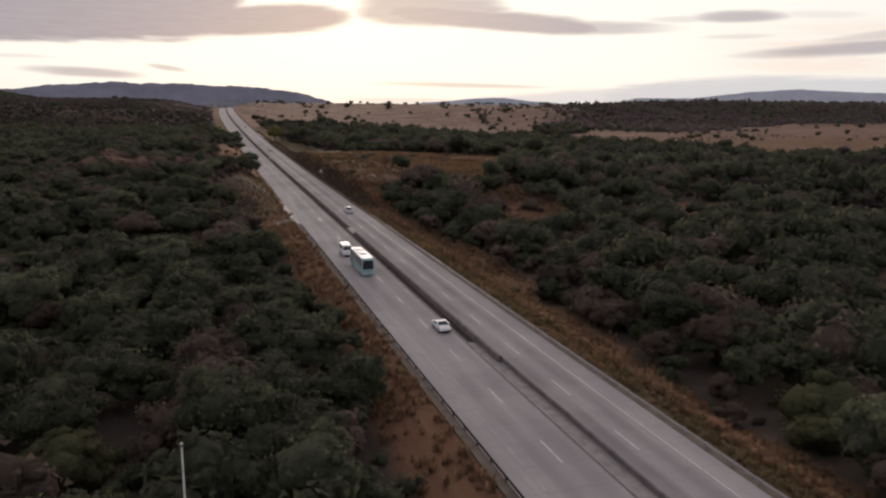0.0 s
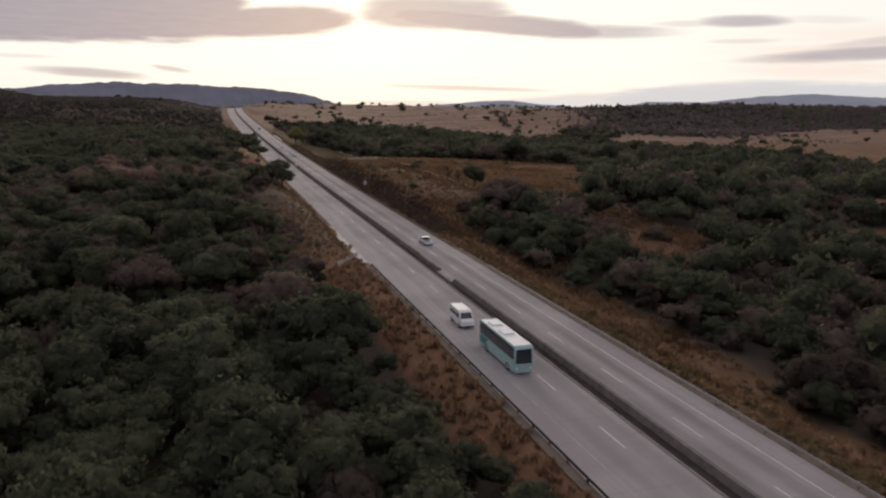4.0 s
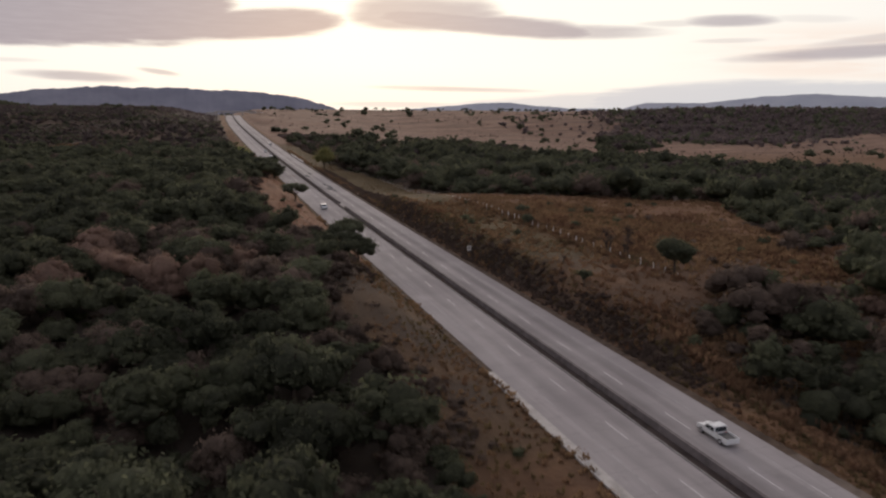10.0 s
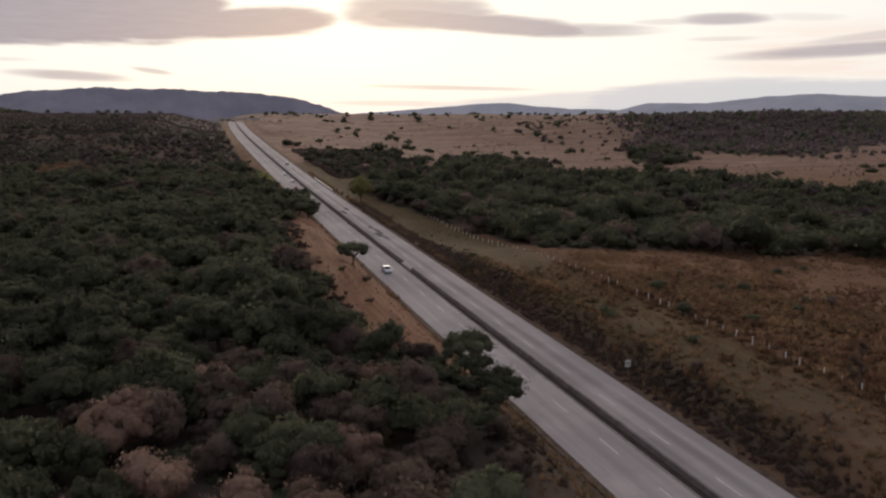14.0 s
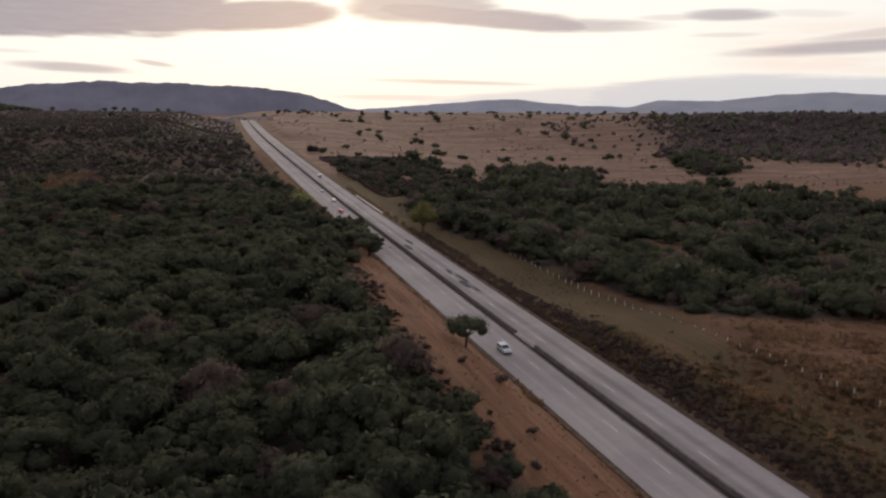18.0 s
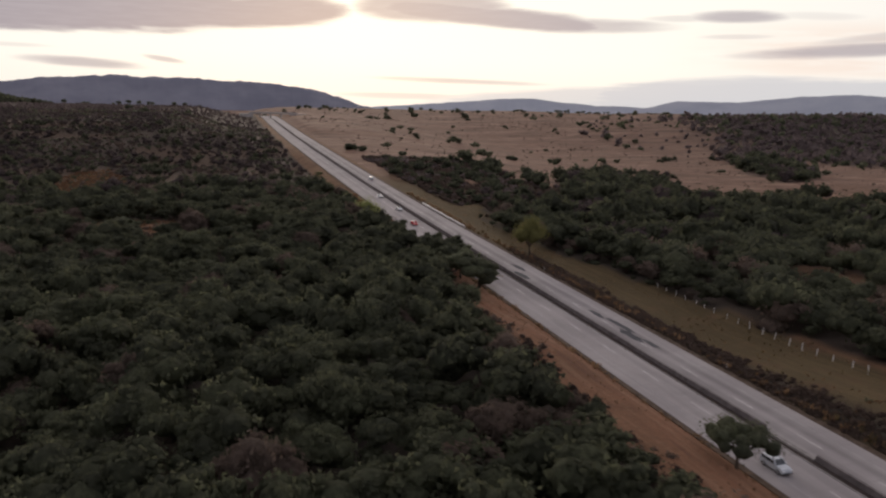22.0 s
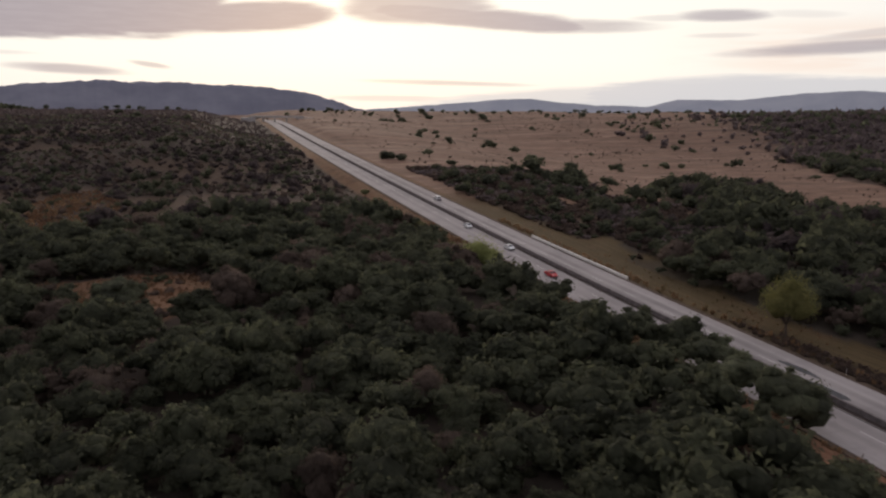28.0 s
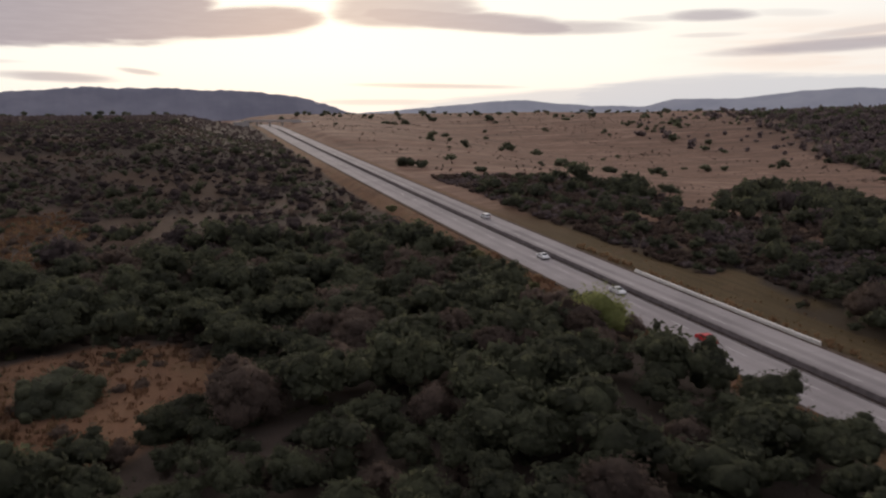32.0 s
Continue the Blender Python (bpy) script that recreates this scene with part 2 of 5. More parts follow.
def woods(x, y):
    """How thickly trees stand at a place, 0 to 1, and how dry the thicket is."""
    x, y = np.asarray(x, float), np.asarray(y, float)
    d = x - bend(y)
    g = fuzz(x, y, 28, 3)
    lw = (-d > np.interp(y, *LEFT_EDGE) + 4 * (g - 0.5)) * 1.0
    lw = lw * np.where(y < 540, 1.0, 0.95 - (0.25 + 0.45 * sst(0.45, 0.6, fuzz(x * 0.4, y, 30, 53))) * sst(690, 800, y))
    for cx, cy, rx, ry in CLEARINGS:
        lw = lw * np.where(((x - cx) / rx) ** 2 + ((y - cy) / ry) ** 2 + 1.7 * (g - 0.5) + 0.8 * (fuzz(x, y, 11, 19) - 0.5) < 1, 0.05, 1)
    g2 = fuzz(x, y, 17, 13)
    g3 = fuzz(x, y, 62, 15)
    e1 = np.interp(y, (0, 110, 160, 200, 220, 245, 262, 275, 290, 330, 400, 430), (25, 27, 31, 32, 24, 22, 25, 38, 62, 100, 140, 155))
    ra = (y < 430) & (d > e1 + np.where(y < 262, 5, 22) * (g - 0.5) + np.where(y < 262, 6, 26) * (g2 - 0.5)) & (d < 440 + 60 * (g3 - 0.5))
    open_a = sst(0.47, 0.37, fuzz(x * 0.55, y, 22, 18)) * sst(34, 60, d)
    e2 = np.interp(y, (400, 415, 430, 495, 560, 670, 740, 860), (112, 72, 43, 38, 27, 40, 88, 230))
    top = np.interp(d, (20, 36, 50, 67, 76, 88, 117, 158, 224, 290, 318, 336, 350, 368, 420), (640, 715, 758, 738, 714, 694, 696, 706, 716, 690, 640, 560, 490, 440, 425))
    edge = top + 40 * (g - 0.5) + 30 * (g3 - 0.5)
    rb = (y + 26 * (g2 - 0.5) + 22 * (g - 0.5) >= 404) & (d > e2 + 12 * (g - 0.5)) & (y < edge)
    open_b = sst(0.42, 0.32, g2) * sst(60, 90, d)
    stray = (y >= 560) & (d > 40) & (y < edge + 40) & (g2 > 0.56)
    along, across = ((x - 182) * 0.73 + (y - 780) * 0.68) / 102, ((x - 182) * 0.68 - (y - 780) * 0.73) / 30
    grove = (d > 25) & (along ** 2 + across ** 2 + 1.8 * (g2 - 0.5) + 1.2 * (g - 0.5) < 1)
    far_along, far_across = ((x - 440) * 0.54 + (y - 940) * 0.84) / 165, ((x - 440) * 0.84 - (y - 940) * 0.54) / 34
    grove = grove | (far_along ** 2 + far_across ** 2 + 1.6 * (g - 0.5) < 1)
    scrub = (d > 24) & (d < 100) & (y > 600) & (y < 860) & (g > 0.4)
    rw = np.where(ra, 0.95 - 0.8 * open_a, np.where(rb, 0.95 - 0.75 * open_b, 0.0))
    rw = np.maximum(rw, np.where(grove, 0.7, np.where(scrub, 0.6, np.where(stray, 0.35, 0.0))))
    rim = np.interp(y, (850, 930, 1000, 1100, 1200, 1300, 1400, 1500, 1600), (560, 530, 505, 512, 545, 610, 680, 740, 800)) + 60 * (g3 - 0.5) + 26 * (g - 0.5)
    foot = np.interp(d, (480, 520, 560, 700, 880, 1100), (1000, 910, 870, 930, 1005, 1010)) + 60 * (g3 - 0.5)
    scarp = sst(-60, 110, d - rim + 170 * (g2 - 0.5)) * sst(foot - 12, foot + 25, y) * np.where(y > 1480, 0.1, 0.95)
    fringe = 0.13 * (d > rim - 190) * (y > foot - 60) * sst(0.42, 0.6, g2) * (y < 1500)
    rw = np.where((y > 820) & (rw < 0.5), np.maximum(rw * (d < 380), np.maximum(scarp, fringe)), rw)
    return np.where(d < 0, lw, rw)


# ---- materials ----
def material(name, rough=0.8, spec=0.3):
    m = bpy.data.materials.new(name)
    m.use_nodes = True
    n = Nodes(m.node_tree)
    out, b = n.add("ShaderNodeOutputMaterial"), n.add("ShaderNodeBsdfPrincipled")
    b.inputs["Roughness"].default_value = rough
    b.inputs["Specular IOR Level"].default_value = spec
    n.link(b.outputs[0], out.inputs[0])
    return m, n, b


def bumped(n, b, height, strength=0.4, distance=0.1):
    k = n.add("ShaderNodeBump")
    k.inputs["Strength"].default_value, k.inputs["Distance"].default_value = strength, distance
    n.link(height, k.inputs["Height"])
    n.link(k.outputs[0], b.inputs["Normal"])


def place_vec(n):
    return n.add("ShaderNodeNewGeometry").outputs["Position"]


def plain(name, col, rough=0.6, spec=0.3, metal=0.0, vary=0.15, scale=3.0):
    """A paint, metal or plastic with slight mottling and dirt."""
    m, n, b = material(name, rough, spec)
    b.inputs["Metallic"].default_value = metal
    co = n.add("ShaderNodeTexCoord").outputs["Object"]
    f = n.noise(co, scale, 5, 0.6)
    n.link(n.mix(n.span(f, 0.3, 0.75), col, tuple(c * (1 - vary) for c in col)), b.inputs["Base Color"])
    n.link(n.span(f, 0.2, 0.8, max(0.02, rough - 0.1), min(1, rough + 0.1)), b.inputs["Roughness"])
    return m


def leafy(name, dark, light, tip, by_island=True):
    """Leaves or twigs: each clump and each tree a little different."""
    m, n, b = material(name, 0.85, 0.08)
    g = n.add("ShaderNodeNewGeometry")
    o = n.add("ShaderNodeObjectInfo")
    r = g.outputs["Random Per Island"] if by_island else o.outputs["Random"]
    wide = n.noise(g.outputs["Position"], 0.045, 3, 0.6)
    fine = n.noise(g.outputs["Position"], 1.6, 3, 0.6)
    near = n.noise(g.outputs["Position"], 0.16, 2, 0.5)
    c = n.mix(n.span(n.math("ADD", n.math("MULTIPLY", wide, 0.5), n.math("MULTIPLY", near, 0.5)), 0.40, 0.60), dark, light)
    c = n.mix(n.math("MULTIPLY", n.span(r, 0.45, 1.0), 0.3), c, tip)
    # shade of gaps between leaf clumps, painted into the colour as fine noise
    c = n.mix(n.math("MULTIPLY", n.span(fine, 0.42, 0.66), 0.5), c, tuple(v * 0.65 for v in dark))
    hs = n.add("ShaderNodeHueSaturation")
    n.link(c, hs.inputs["Color"])
    n.link(n.span(o.outputs["Random"], 0, 1, 0.7, 1.3, False), hs.inputs["Value"])
    n.link(hs.outputs[0], b.inputs["Base Color"])
    k = n.add("ShaderNodeBump")
    k.inputs["Strength"].default_value, k.inputs["Distance"].default_value = 1.0, 0.6
    n.link(n.noise(g.outputs["Position"], 1.9, 5, 0.75), k.inputs["Height"])
    n.link(k.outputs[0], b.inputs["Normal"])
    # thin leaves let part of the light through
    tr, mx = n.add("ShaderNodeBsdfTranslucent"), n.add("ShaderNodeMixShader")
    n.link(hs.outputs[0], tr.inputs[0])
    mx.inputs[0].default_value = 0.48
    n.link(b.outputs[0], mx.inputs[1])
    n.link(tr.outputs[0], mx.inputs[2])
    n.link(mx.outputs[0], [k for k in n.tree.nodes if k.type == "OUTPUT_MATERIAL"][0].inputs[0])
    return m


LEAF = leafy("evergreen_leaves", (0.071, 0.075, 0.051), (0.126, 0.133, 0.082), (0.181, 0.191, 0.108))
TWIG = leafy("dry_twigs", (0.116, 0.088, 0.072), (0.170, 0.127, 0.101), (0.208, 0.156, 0.122))
TWIGP = leafy("pale_twigs", (0.225, 0.152, 0.118), (0.295, 0.200, 0.154), (0.345, 0.236, 0.182))
# leafless far scrub, distance haze mixed into its base colour as grey-mauve
HAZED = leafy("hazed_twigs", (0.090, 0.071, 0.070), (0.126, 0.099, 0.095), (0.168, 0.132, 0.120))
LIME = leafy("yellow_green_leaves", (0.215, 0.205, 0.076), (0.27, 0.25, 0.098), (0.34, 0.31, 0.138))
MID = leafy("mid_green_leaves", (0.112, 0.114, 0.058), (0.156, 0.153, 0.076), (0.21, 0.203, 0.104))
LIMEB = leafy("bright_green_leaves", (0.185, 0.20, 0.075), (0.225, 0.235, 0.09), (0.30, 0.30, 0.13))
DRYG = leafy("dry_grass_blades", (0.180, 0.115, 0.068), (0.235, 0.150, 0.088), (0.31, 0.205, 0.122))
RUST = leafy("rusty_grass_blades", (0.160, 0.093, 0.058), (0.205, 0.117, 0.072), (0.27, 0.162, 0.100))
STRAW = leafy("straw_grass_blades", (0.215, 0.134, 0.084), (0.270, 0.168, 0.104), (0.340, 0.215, 0.136))
OLIVE = leafy("olive_grass_blades", (0.112, 0.083, 0.045), (0.146, 0.109, 0.057), (0.192, 0.144, 0.077))
GOLD = leafy("golden_straw", (0.28, 0.170, 0.105), (0.34, 0.208, 0.130), (0.42, 0.265, 0.168))
BRUSH = leafy("dead_brush", (0.072, 0.052, 0.043), (0.100, 0.072, 0.058), (0.138, 0.098, 0.077))
BARK = plain("bark", (0.085, 0.065, 0.05), 0.9, 0.1, vary=0.4, scale=6)


def ground_material():
    m, n, b = material("ground", 0.95, 0.05)
    p = place_vec(n)
    at = {}
    for k in ("litter_shade", "red", "verge", "far"):
        a = n.add("ShaderNodeAttribute", attribute_name=k)
        at[k] = a.outputs["Fac"]
    big = n.noise(p, 0.012, 5, 0.6)
    mid = n.noise(p, 0.11, 5, 0.62)
    fin = n.noise(p, 1.3, 5, 0.65)
    c = n.mix(n.span(mid, 0.32, 0.68), (0.088, 0.050, 0.031), (0.158, 0.090, 0.052))
    c = n.mix(n.math("MULTIPLY", n.span(big, 0.42, 0.62), 0.3), c, (0.175, 0.109, 0.067))
    c = n.mix(n.math("MULTIPLY", n.span(mid, 0.52, 0.66), 0.45), c, (0.075, 0.062, 0.035))
    c = n.mix(n.math("MULTIPLY", at["far"], n.span(mid, 0.2, 0.8, 0.65, 1.0)), c, (0.160, 0.100, 0.074))
    k = n.add("ShaderNodeVectorMath", operation="MULTIPLY")
    n.link(p, k.inputs[0])
    k.inputs[1].default_value = (0.25, 1.0, 1.0)
    rows = n.noise(k.outputs[0], 0.05, 8, 0.75)
    c = n.mix(n.math("MULTIPLY", at["far"], n.span(rows, 0.5, 0.66, 0.0, 0.85)), c, (0.262, 0.172, 0.128))
    c = n.mix(n.math("MULTIPLY", at["far"], n.span(rows, 0.48, 0.36, 0.0, 0.75)), c, (0.080, 0.053, 0.040))
    weeds = n.noise(k.outputs[0], 0.22, 6, 0.7)
    c = n.mix(n.math("MULTIPLY", at["far"], n.span(weeds, 0.5, 0.64, 0.0, 0.6)), c, (0.098, 0.066, 0.052))
    c = n.mix(n.math("MULTIPLY", at["verge"], n.span(mid, 0.2, 0.5)), c, (0.066, 0.049, 0.026))
    kf = n.add("ShaderNodeVectorMath", operation="MULTIPLY")
    n.link(p, kf.inputs[0])
    kf.inputs[1].default_value = (1.0, 0.03, 1.0)
    furrow = n.noise(kf.outputs[0], 0.85, 3, 0.6)
    c = n.mix(n.math("MULTIPLY", at["verge"], n.span(furrow, 0.47, 0.6, 0.0, 0.7)), c, (0.092, 0.066, 0.035))
    c = n.mix(n.math("MULTIPLY", at["red"], n.span(mid, 0.3, 0.62, 0.4, 1.0)), c, (0.150, 0.074, 0.045))
    c = n.mix(n.math("MULTIPLY", at["red"], n.span(furrow, 0.5, 0.62, 0.0, 0.7)), c, (0.180, 0.106, 0.068))
    c = n.mix(n.math("MULTIPLY", at["red"], n.span(furrow, 0.46, 0.36, 0.0, 0.7)), c, (0.095, 0.052, 0.036))
    # litter under the trees, with the shade of the gaps put into its colour
    c = n.mix(n.math("MULTIPLY", at["litter_shade"], 0.95), c, (0.046, 0.039, 0.033))
    c = n.mix(n.math("MULTIPLY", n.span(fin, 0.45, 0.75), 0.4), c, (0.07, 0.048, 0.032))
    n.link(c, b.inputs["Base Color"])
    bumped(n, b, fin, 0.9, 0.35)
    return m


def concrete_road():
    m, n, b = material("worn_concrete", 0.95, 0.08)
    p = place_vec(n)
    s = n.add("ShaderNodeSeparateXYZ")
    n.link(p, s.inputs[0])
    k = n.add("ShaderNodeVectorMath", operation="MULTIPLY")
    n.link(p, k.inputs[0])
    k.inputs[1].default_value = (1.0, 0.06, 1.0)
    streak = n.noise(k.outputs[0], 0.9, 5, 0.65)
    blot = n.noise(p, 0.05, 4, 0.6)
    fine = n.noise(p, 6.0, 4, 0.7)
    c = n.mix(n.span(streak, 0.15, 0.85), (0.226, 0.208, 0.204), (0.291, 0.266, 0.260))
    c = n.mix(n.math("MULTIPLY", n.span(blot, 0.40, 0.62), 0.6), c, (0.198, 0.179, 0.179))
    wide = n.noise(k.outputs[0], 0.22, 4, 0.6)
    c = n.mix(n.math("MULTIPLY", n.span(wide, 0.52, 0.68), 0.6), c, (0.306, 0.278, 0.271))
    c = n.mix(n.math("MULTIPLY", n.span(n.noise(p, 0.35, 5, 0.7), 0.56, 0.72), 0.35), c, (0.177, 0.162, 0.161))
    # joints between the slabs
    saw = n.math("FRACT", n.math("DIVIDE", s.outputs[1], 4.8))
    c = n.mix(n.math("MULTIPLY", n.math("GREATER_THAN", saw, 0.985), 0.45), c, (0.128, 0.117, 0.115))
    # lanes darkened by tyres and oil, more on the right-hand carriageway
    a = n.math("ABSOLUTE", s.outputs[0])
    side = n.span(s.outputs[0], -1, 1, 0.26, 0.52)
    wob = n.math("MULTIPLY", n.math("SUBTRACT", streak, 0.5), 1.2)
    for lane in (2.75, 6.25):
        w = n.math("ABSOLUTE", n.math("ADD", n.math("SUBTRACT", a, lane), wob))
        c = n.mix(n.math("MULTIPLY", n.span(w, 1.5, 0.2), n.math("MULTIPLY", side, n.span(blot, 0.3, 0.6, 0.5, 1.1))), c, (0.125, 0.113, 0.112))
    c = n.mix(n.math("MULTIPLY", n.span(fine, 0.5, 0.8), 0.15), c, (0.151, 0.138, 0.137))
    n.link(c, b.inputs["Base Color"])
    bumped(n, b, fine, 0.25, 0.02)
    return m


GROUND, CONCRETE = ground_material(), concrete_road()
DIRT = plain("shoulder_dirt", (0.088, 0.064, 0.048), 0.95, 0.05, vary=0.5, scale=0.6)
SOIL = plain("median_soil", (0.050, 0.039, 0.036), 0.95, 0.05, vary=0.4, scale=0.5)
DARKSTEEL = plain("rusted_steel", (0.045, 0.038, 0.035), 0.95, 0.05, 0.0, vary=0.4, scale=1.5)
ASPHALT = plain("shoulder_gravel", (0.125, 0.098, 0.080), 0.95, 0.1, vary=0.35, scale=0.6)
BARRIER = plain("stained_concrete", (0.135, 0.116, 0.114), 0.9, 0.15, vary=0.4, scale=0.7)
KERB = plain("kerb_concrete", (0.22, 0.20, 0.19), 0.85, 0.2, vary=0.35, scale=0.8)
LINE = plain("worn_white_line", (0.48, 0.46, 0.44), 0.6, 0.3, vary=0.3, scale=1.2)
FAINT = plain("faded_line", (0.33, 0.315, 0.305), 0.8, 0.15, vary=0.4, scale=0.8)
STEEL = plain("galvanised_steel", (0.23, 0.21, 0.205), 0.6, 0.3, 0.3, vary=0.25, scale=2.0)
PALE = plain("whitewash", (0.66, 0.63, 0.58), 0.8, 0.2, vary=0.3)


# ---- mesh helpers ----
def part(name, bm, mat, parent=None, label=""):
    me = bpy.data.meshes.new(name)
    bm.to_mesh(me)
    bm.free()
    me.materials.append(mat)
    ob = new(name, me)
    if parent is not None:
        ob.parent = parent
    if label:
        ob["label"] = label
    return ob


def raw(name, verts, faces, mat, parent=None, smooth=False, label=""):
    me = bpy.data.meshes.new(name)
    me.from_pydata(np.asarray(verts, float).tolist(), [], faces)
    me.materials.append(mat)
    if smooth:
        me.polygons.foreach_set("use_smooth", [True] * len(me.polygons))
    me.update()
    ob = new(name, me)
    if parent is not None:
        ob.parent = parent
    if label:
        ob["label"] = label
    return ob


def bulk(name, verts, quads, mat):
    """A mesh from arrays of corners and quads (a triangle repeats no corner: its rows are given with -1)."""
    me = bpy.data.meshes.new(name)
    nv, nq = len(verts), len(quads)
    me.vertices.add(nv)
    me.vertices.foreach_set("co", np.asarray(verts, np.float32).ravel())
    counts = np.where(quads[:, 3] < 0, 3, 4)
    starts = np.concatenate([[0], np.cumsum(counts)[:-1]])
    flat = quads.ravel()
    me.loops.add(int(counts.sum()))
    me.loops.foreach_set("vertex_index", flat[flat >= 0].astype(np.int32))
    me.polygons.add(nq)
    me.polygons.foreach_set("loop_start", starts.astype(np.int32))
    me.update(calc_edges=True)
    me.validate()
    me.polygons.foreach_set("use_smooth", [True] * len(me.polygons))
    me.materials.append(mat)
    return me


def box(bm, x0, x1, y0, y1, z0, z1):
    v = [bm.verts.new(c) for c in ((x0, y0, z0), (x1, y0, z0), (x1, y1, z0), (x0, y1, z0), (x0, y0, z1), (x1, y0, z1), (x1, y1, z1), (x0, y1, z1))]
    for f in ((3, 2, 1, 0), (4, 5, 6, 7), (0, 1, 5, 4), (1, 2, 6, 5), (2, 3, 7, 6), (3, 0, 4, 7)):
        bm.faces.new([v[i] for i in f])
    return v


def strip(name, x0, x1, y0, y1, step, lift, mat, thick=0.0, parent=None, taper=0.0):
    """A band along the road between two offsets from its median, following its bends and slopes."""
    ys = np.arange(y0, y1 + 0.01, step)
    if ys[-1] < y1 - 0.01:
        ys = np.append(ys, y1)
    b, z = bend(ys), prof(ys) + lift
    vs, fs = [], []
    for yy, bb, zz in zip(ys, b, z):
        vs += [(x0 + bb, yy, zz), (x1 + bb, yy, zz)]
        if thick:
            vs += [(x1 + taper + bb, yy, zz - thick), (x0 - taper + bb, yy, zz - thick)]
    k = 4 if thick else 2
    for i in range(len(ys) - 1):
        a, c = i * k, (i + 1) * k
        fs.append((a, a + 1, c + 1, c))
        if thick:
            fs += [(a + 1, a + 2, c + 2, c + 1), (a + 2, a + 3, c + 3, c + 2), (a + 3, a, c, c + 3)]
    if thick:
        e = (len(ys) - 1) * k
        fs += [(3, 2, 1, 0), (e, e + 1, e + 2, e + 3)]
    return raw(name, vs, fs, mat, parent)


# ---- the ground ----
def axis(*runs):
    out = []
    for a, b, s in runs:
        out += list(np.arange(a, b, s))
    return np.array(out)


def make_ground():
    side = axis((0, 30, 2), (30, 130, 4), (130, 420, 9), (420, 1000, 25), (1000, 4800, 160))
    xs = np.concatenate([-side[:0:-1], side])
    ys = axis((-700, -40, 60), (-40, 760, 4), (760, 1500, 9), (1500, 2200, 30), (2200, 5300, 150))
    gx, gy = np.meshgrid(xs, ys)
    gz = land(gx, gy)
    off = sst(14, 24, np.abs(gx - bend(gy)))
    gz = gz + off * ((fuzz(gx, gy, 9, 1) - 0.5) * (1.0 - sst(640, 740, gy)) + (fuzz(gx, gy, 45, 2) - 0.5) * 2.4) + sst(300, 900, np.abs(gx)) * (fuzz(gx, gy, 160, 4) - 0.5) * 10
    nx, ny = len(xs), len(ys)
    idx = np.arange(nx * ny).reshape(ny, nx)
    quads = np.stack([idx[:-1, :-1], idx[:-1, 1:], idx[1:, 1:], idx[1:, :-1]], -1).reshape(-1, 4)
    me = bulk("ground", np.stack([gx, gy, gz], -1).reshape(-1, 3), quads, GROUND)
    d = gx - bend(gy)
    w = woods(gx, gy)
    red = (d < 0) * np.where(gy < 560, sst(40, 20, -d) * sst(200, 260, gy), 0) * (0.25 + 0.75 * sst(318, 350, gy))
    for cx, cy, rx, ry in CLEARINGS:
        red = np.maximum(red, 0.4 * np.exp(-((gx - cx) / rx) ** 2 - ((gy - cy) / ry) ** 2))
    verge = ((d > 14.5) & (d < 36)) * sst(290, 315, gy) * (1 - sst(400, 430, gy)) + ((d > 0) & (d < 42)) * sst(400, 430, gy) * (1 - sst(700, 800, gy)) + ((d > 0) & (d < 26)) * (1 - sst(190, 240, gy)) * 0.8 + 0.7 * ((d < 0) & (d > -34)) * sst(225, 250, gy) * sst(345, 320, gy)
    red = np.maximum(red, 0.3 * (d > 30) * sst(150, 200, gy + 80) * (1 - sst(400, 440, gy)) * (w < 0.9))
    red = np.maximum(red, 0.55 * (d < 0) * (-d < 24) * (1 - sst(200, 240, gy)))
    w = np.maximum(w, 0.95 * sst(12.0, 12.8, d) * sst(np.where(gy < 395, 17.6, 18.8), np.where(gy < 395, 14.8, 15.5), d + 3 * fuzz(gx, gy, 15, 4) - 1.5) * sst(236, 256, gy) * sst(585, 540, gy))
    # slope ground coloured as dark as the shaded sides of its scrub
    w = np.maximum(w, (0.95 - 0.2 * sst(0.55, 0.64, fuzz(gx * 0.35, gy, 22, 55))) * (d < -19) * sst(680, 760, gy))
    # patchy darker tone over the rough grass
    dark_mottle = 0.25 + 0.55 * sst(0.36, 0.62, fuzz(gx, gy, 8, 71))
    w = np.maximum(w, dark_mottle * ((d < -11.5) & (d > -34)) * sst(225, 245, gy) * sst(345, 322, gy))
    w = np.maximum(w, dark_mottle * 0.6 * ((d > 17) & (d < 64)) * sst(245, 262, gy) * sst(325, 300, gy))
    far = sst(640, 820, gy) * (d > 15)
    for k, v in (("litter_shade", w), ("red", red), ("verge", verge), ("far", far)):
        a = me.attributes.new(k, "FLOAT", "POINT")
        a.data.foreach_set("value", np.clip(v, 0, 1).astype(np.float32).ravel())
    me.polygons.foreach_set("use_smooth", [True] * len(me.polygons))
    return tagged(new("ground", me), "dry grassy and wooded land rolling to the horizon", "ground", kind="structure")


make_ground()

# ---- the road ----
road = tagged(new("road"), "two concrete carriageways of a dual highway parted by a low barrier", "road", kind="structure")
strip("carriageway", -11.0, -0.75, -650, 1900, 6, 0.0, CONCRETE, 0.5, road)
strip("carriageway", 0.75, 10.7, -650, 1900, 6, 0.0, CONCRETE, 0.5, road)
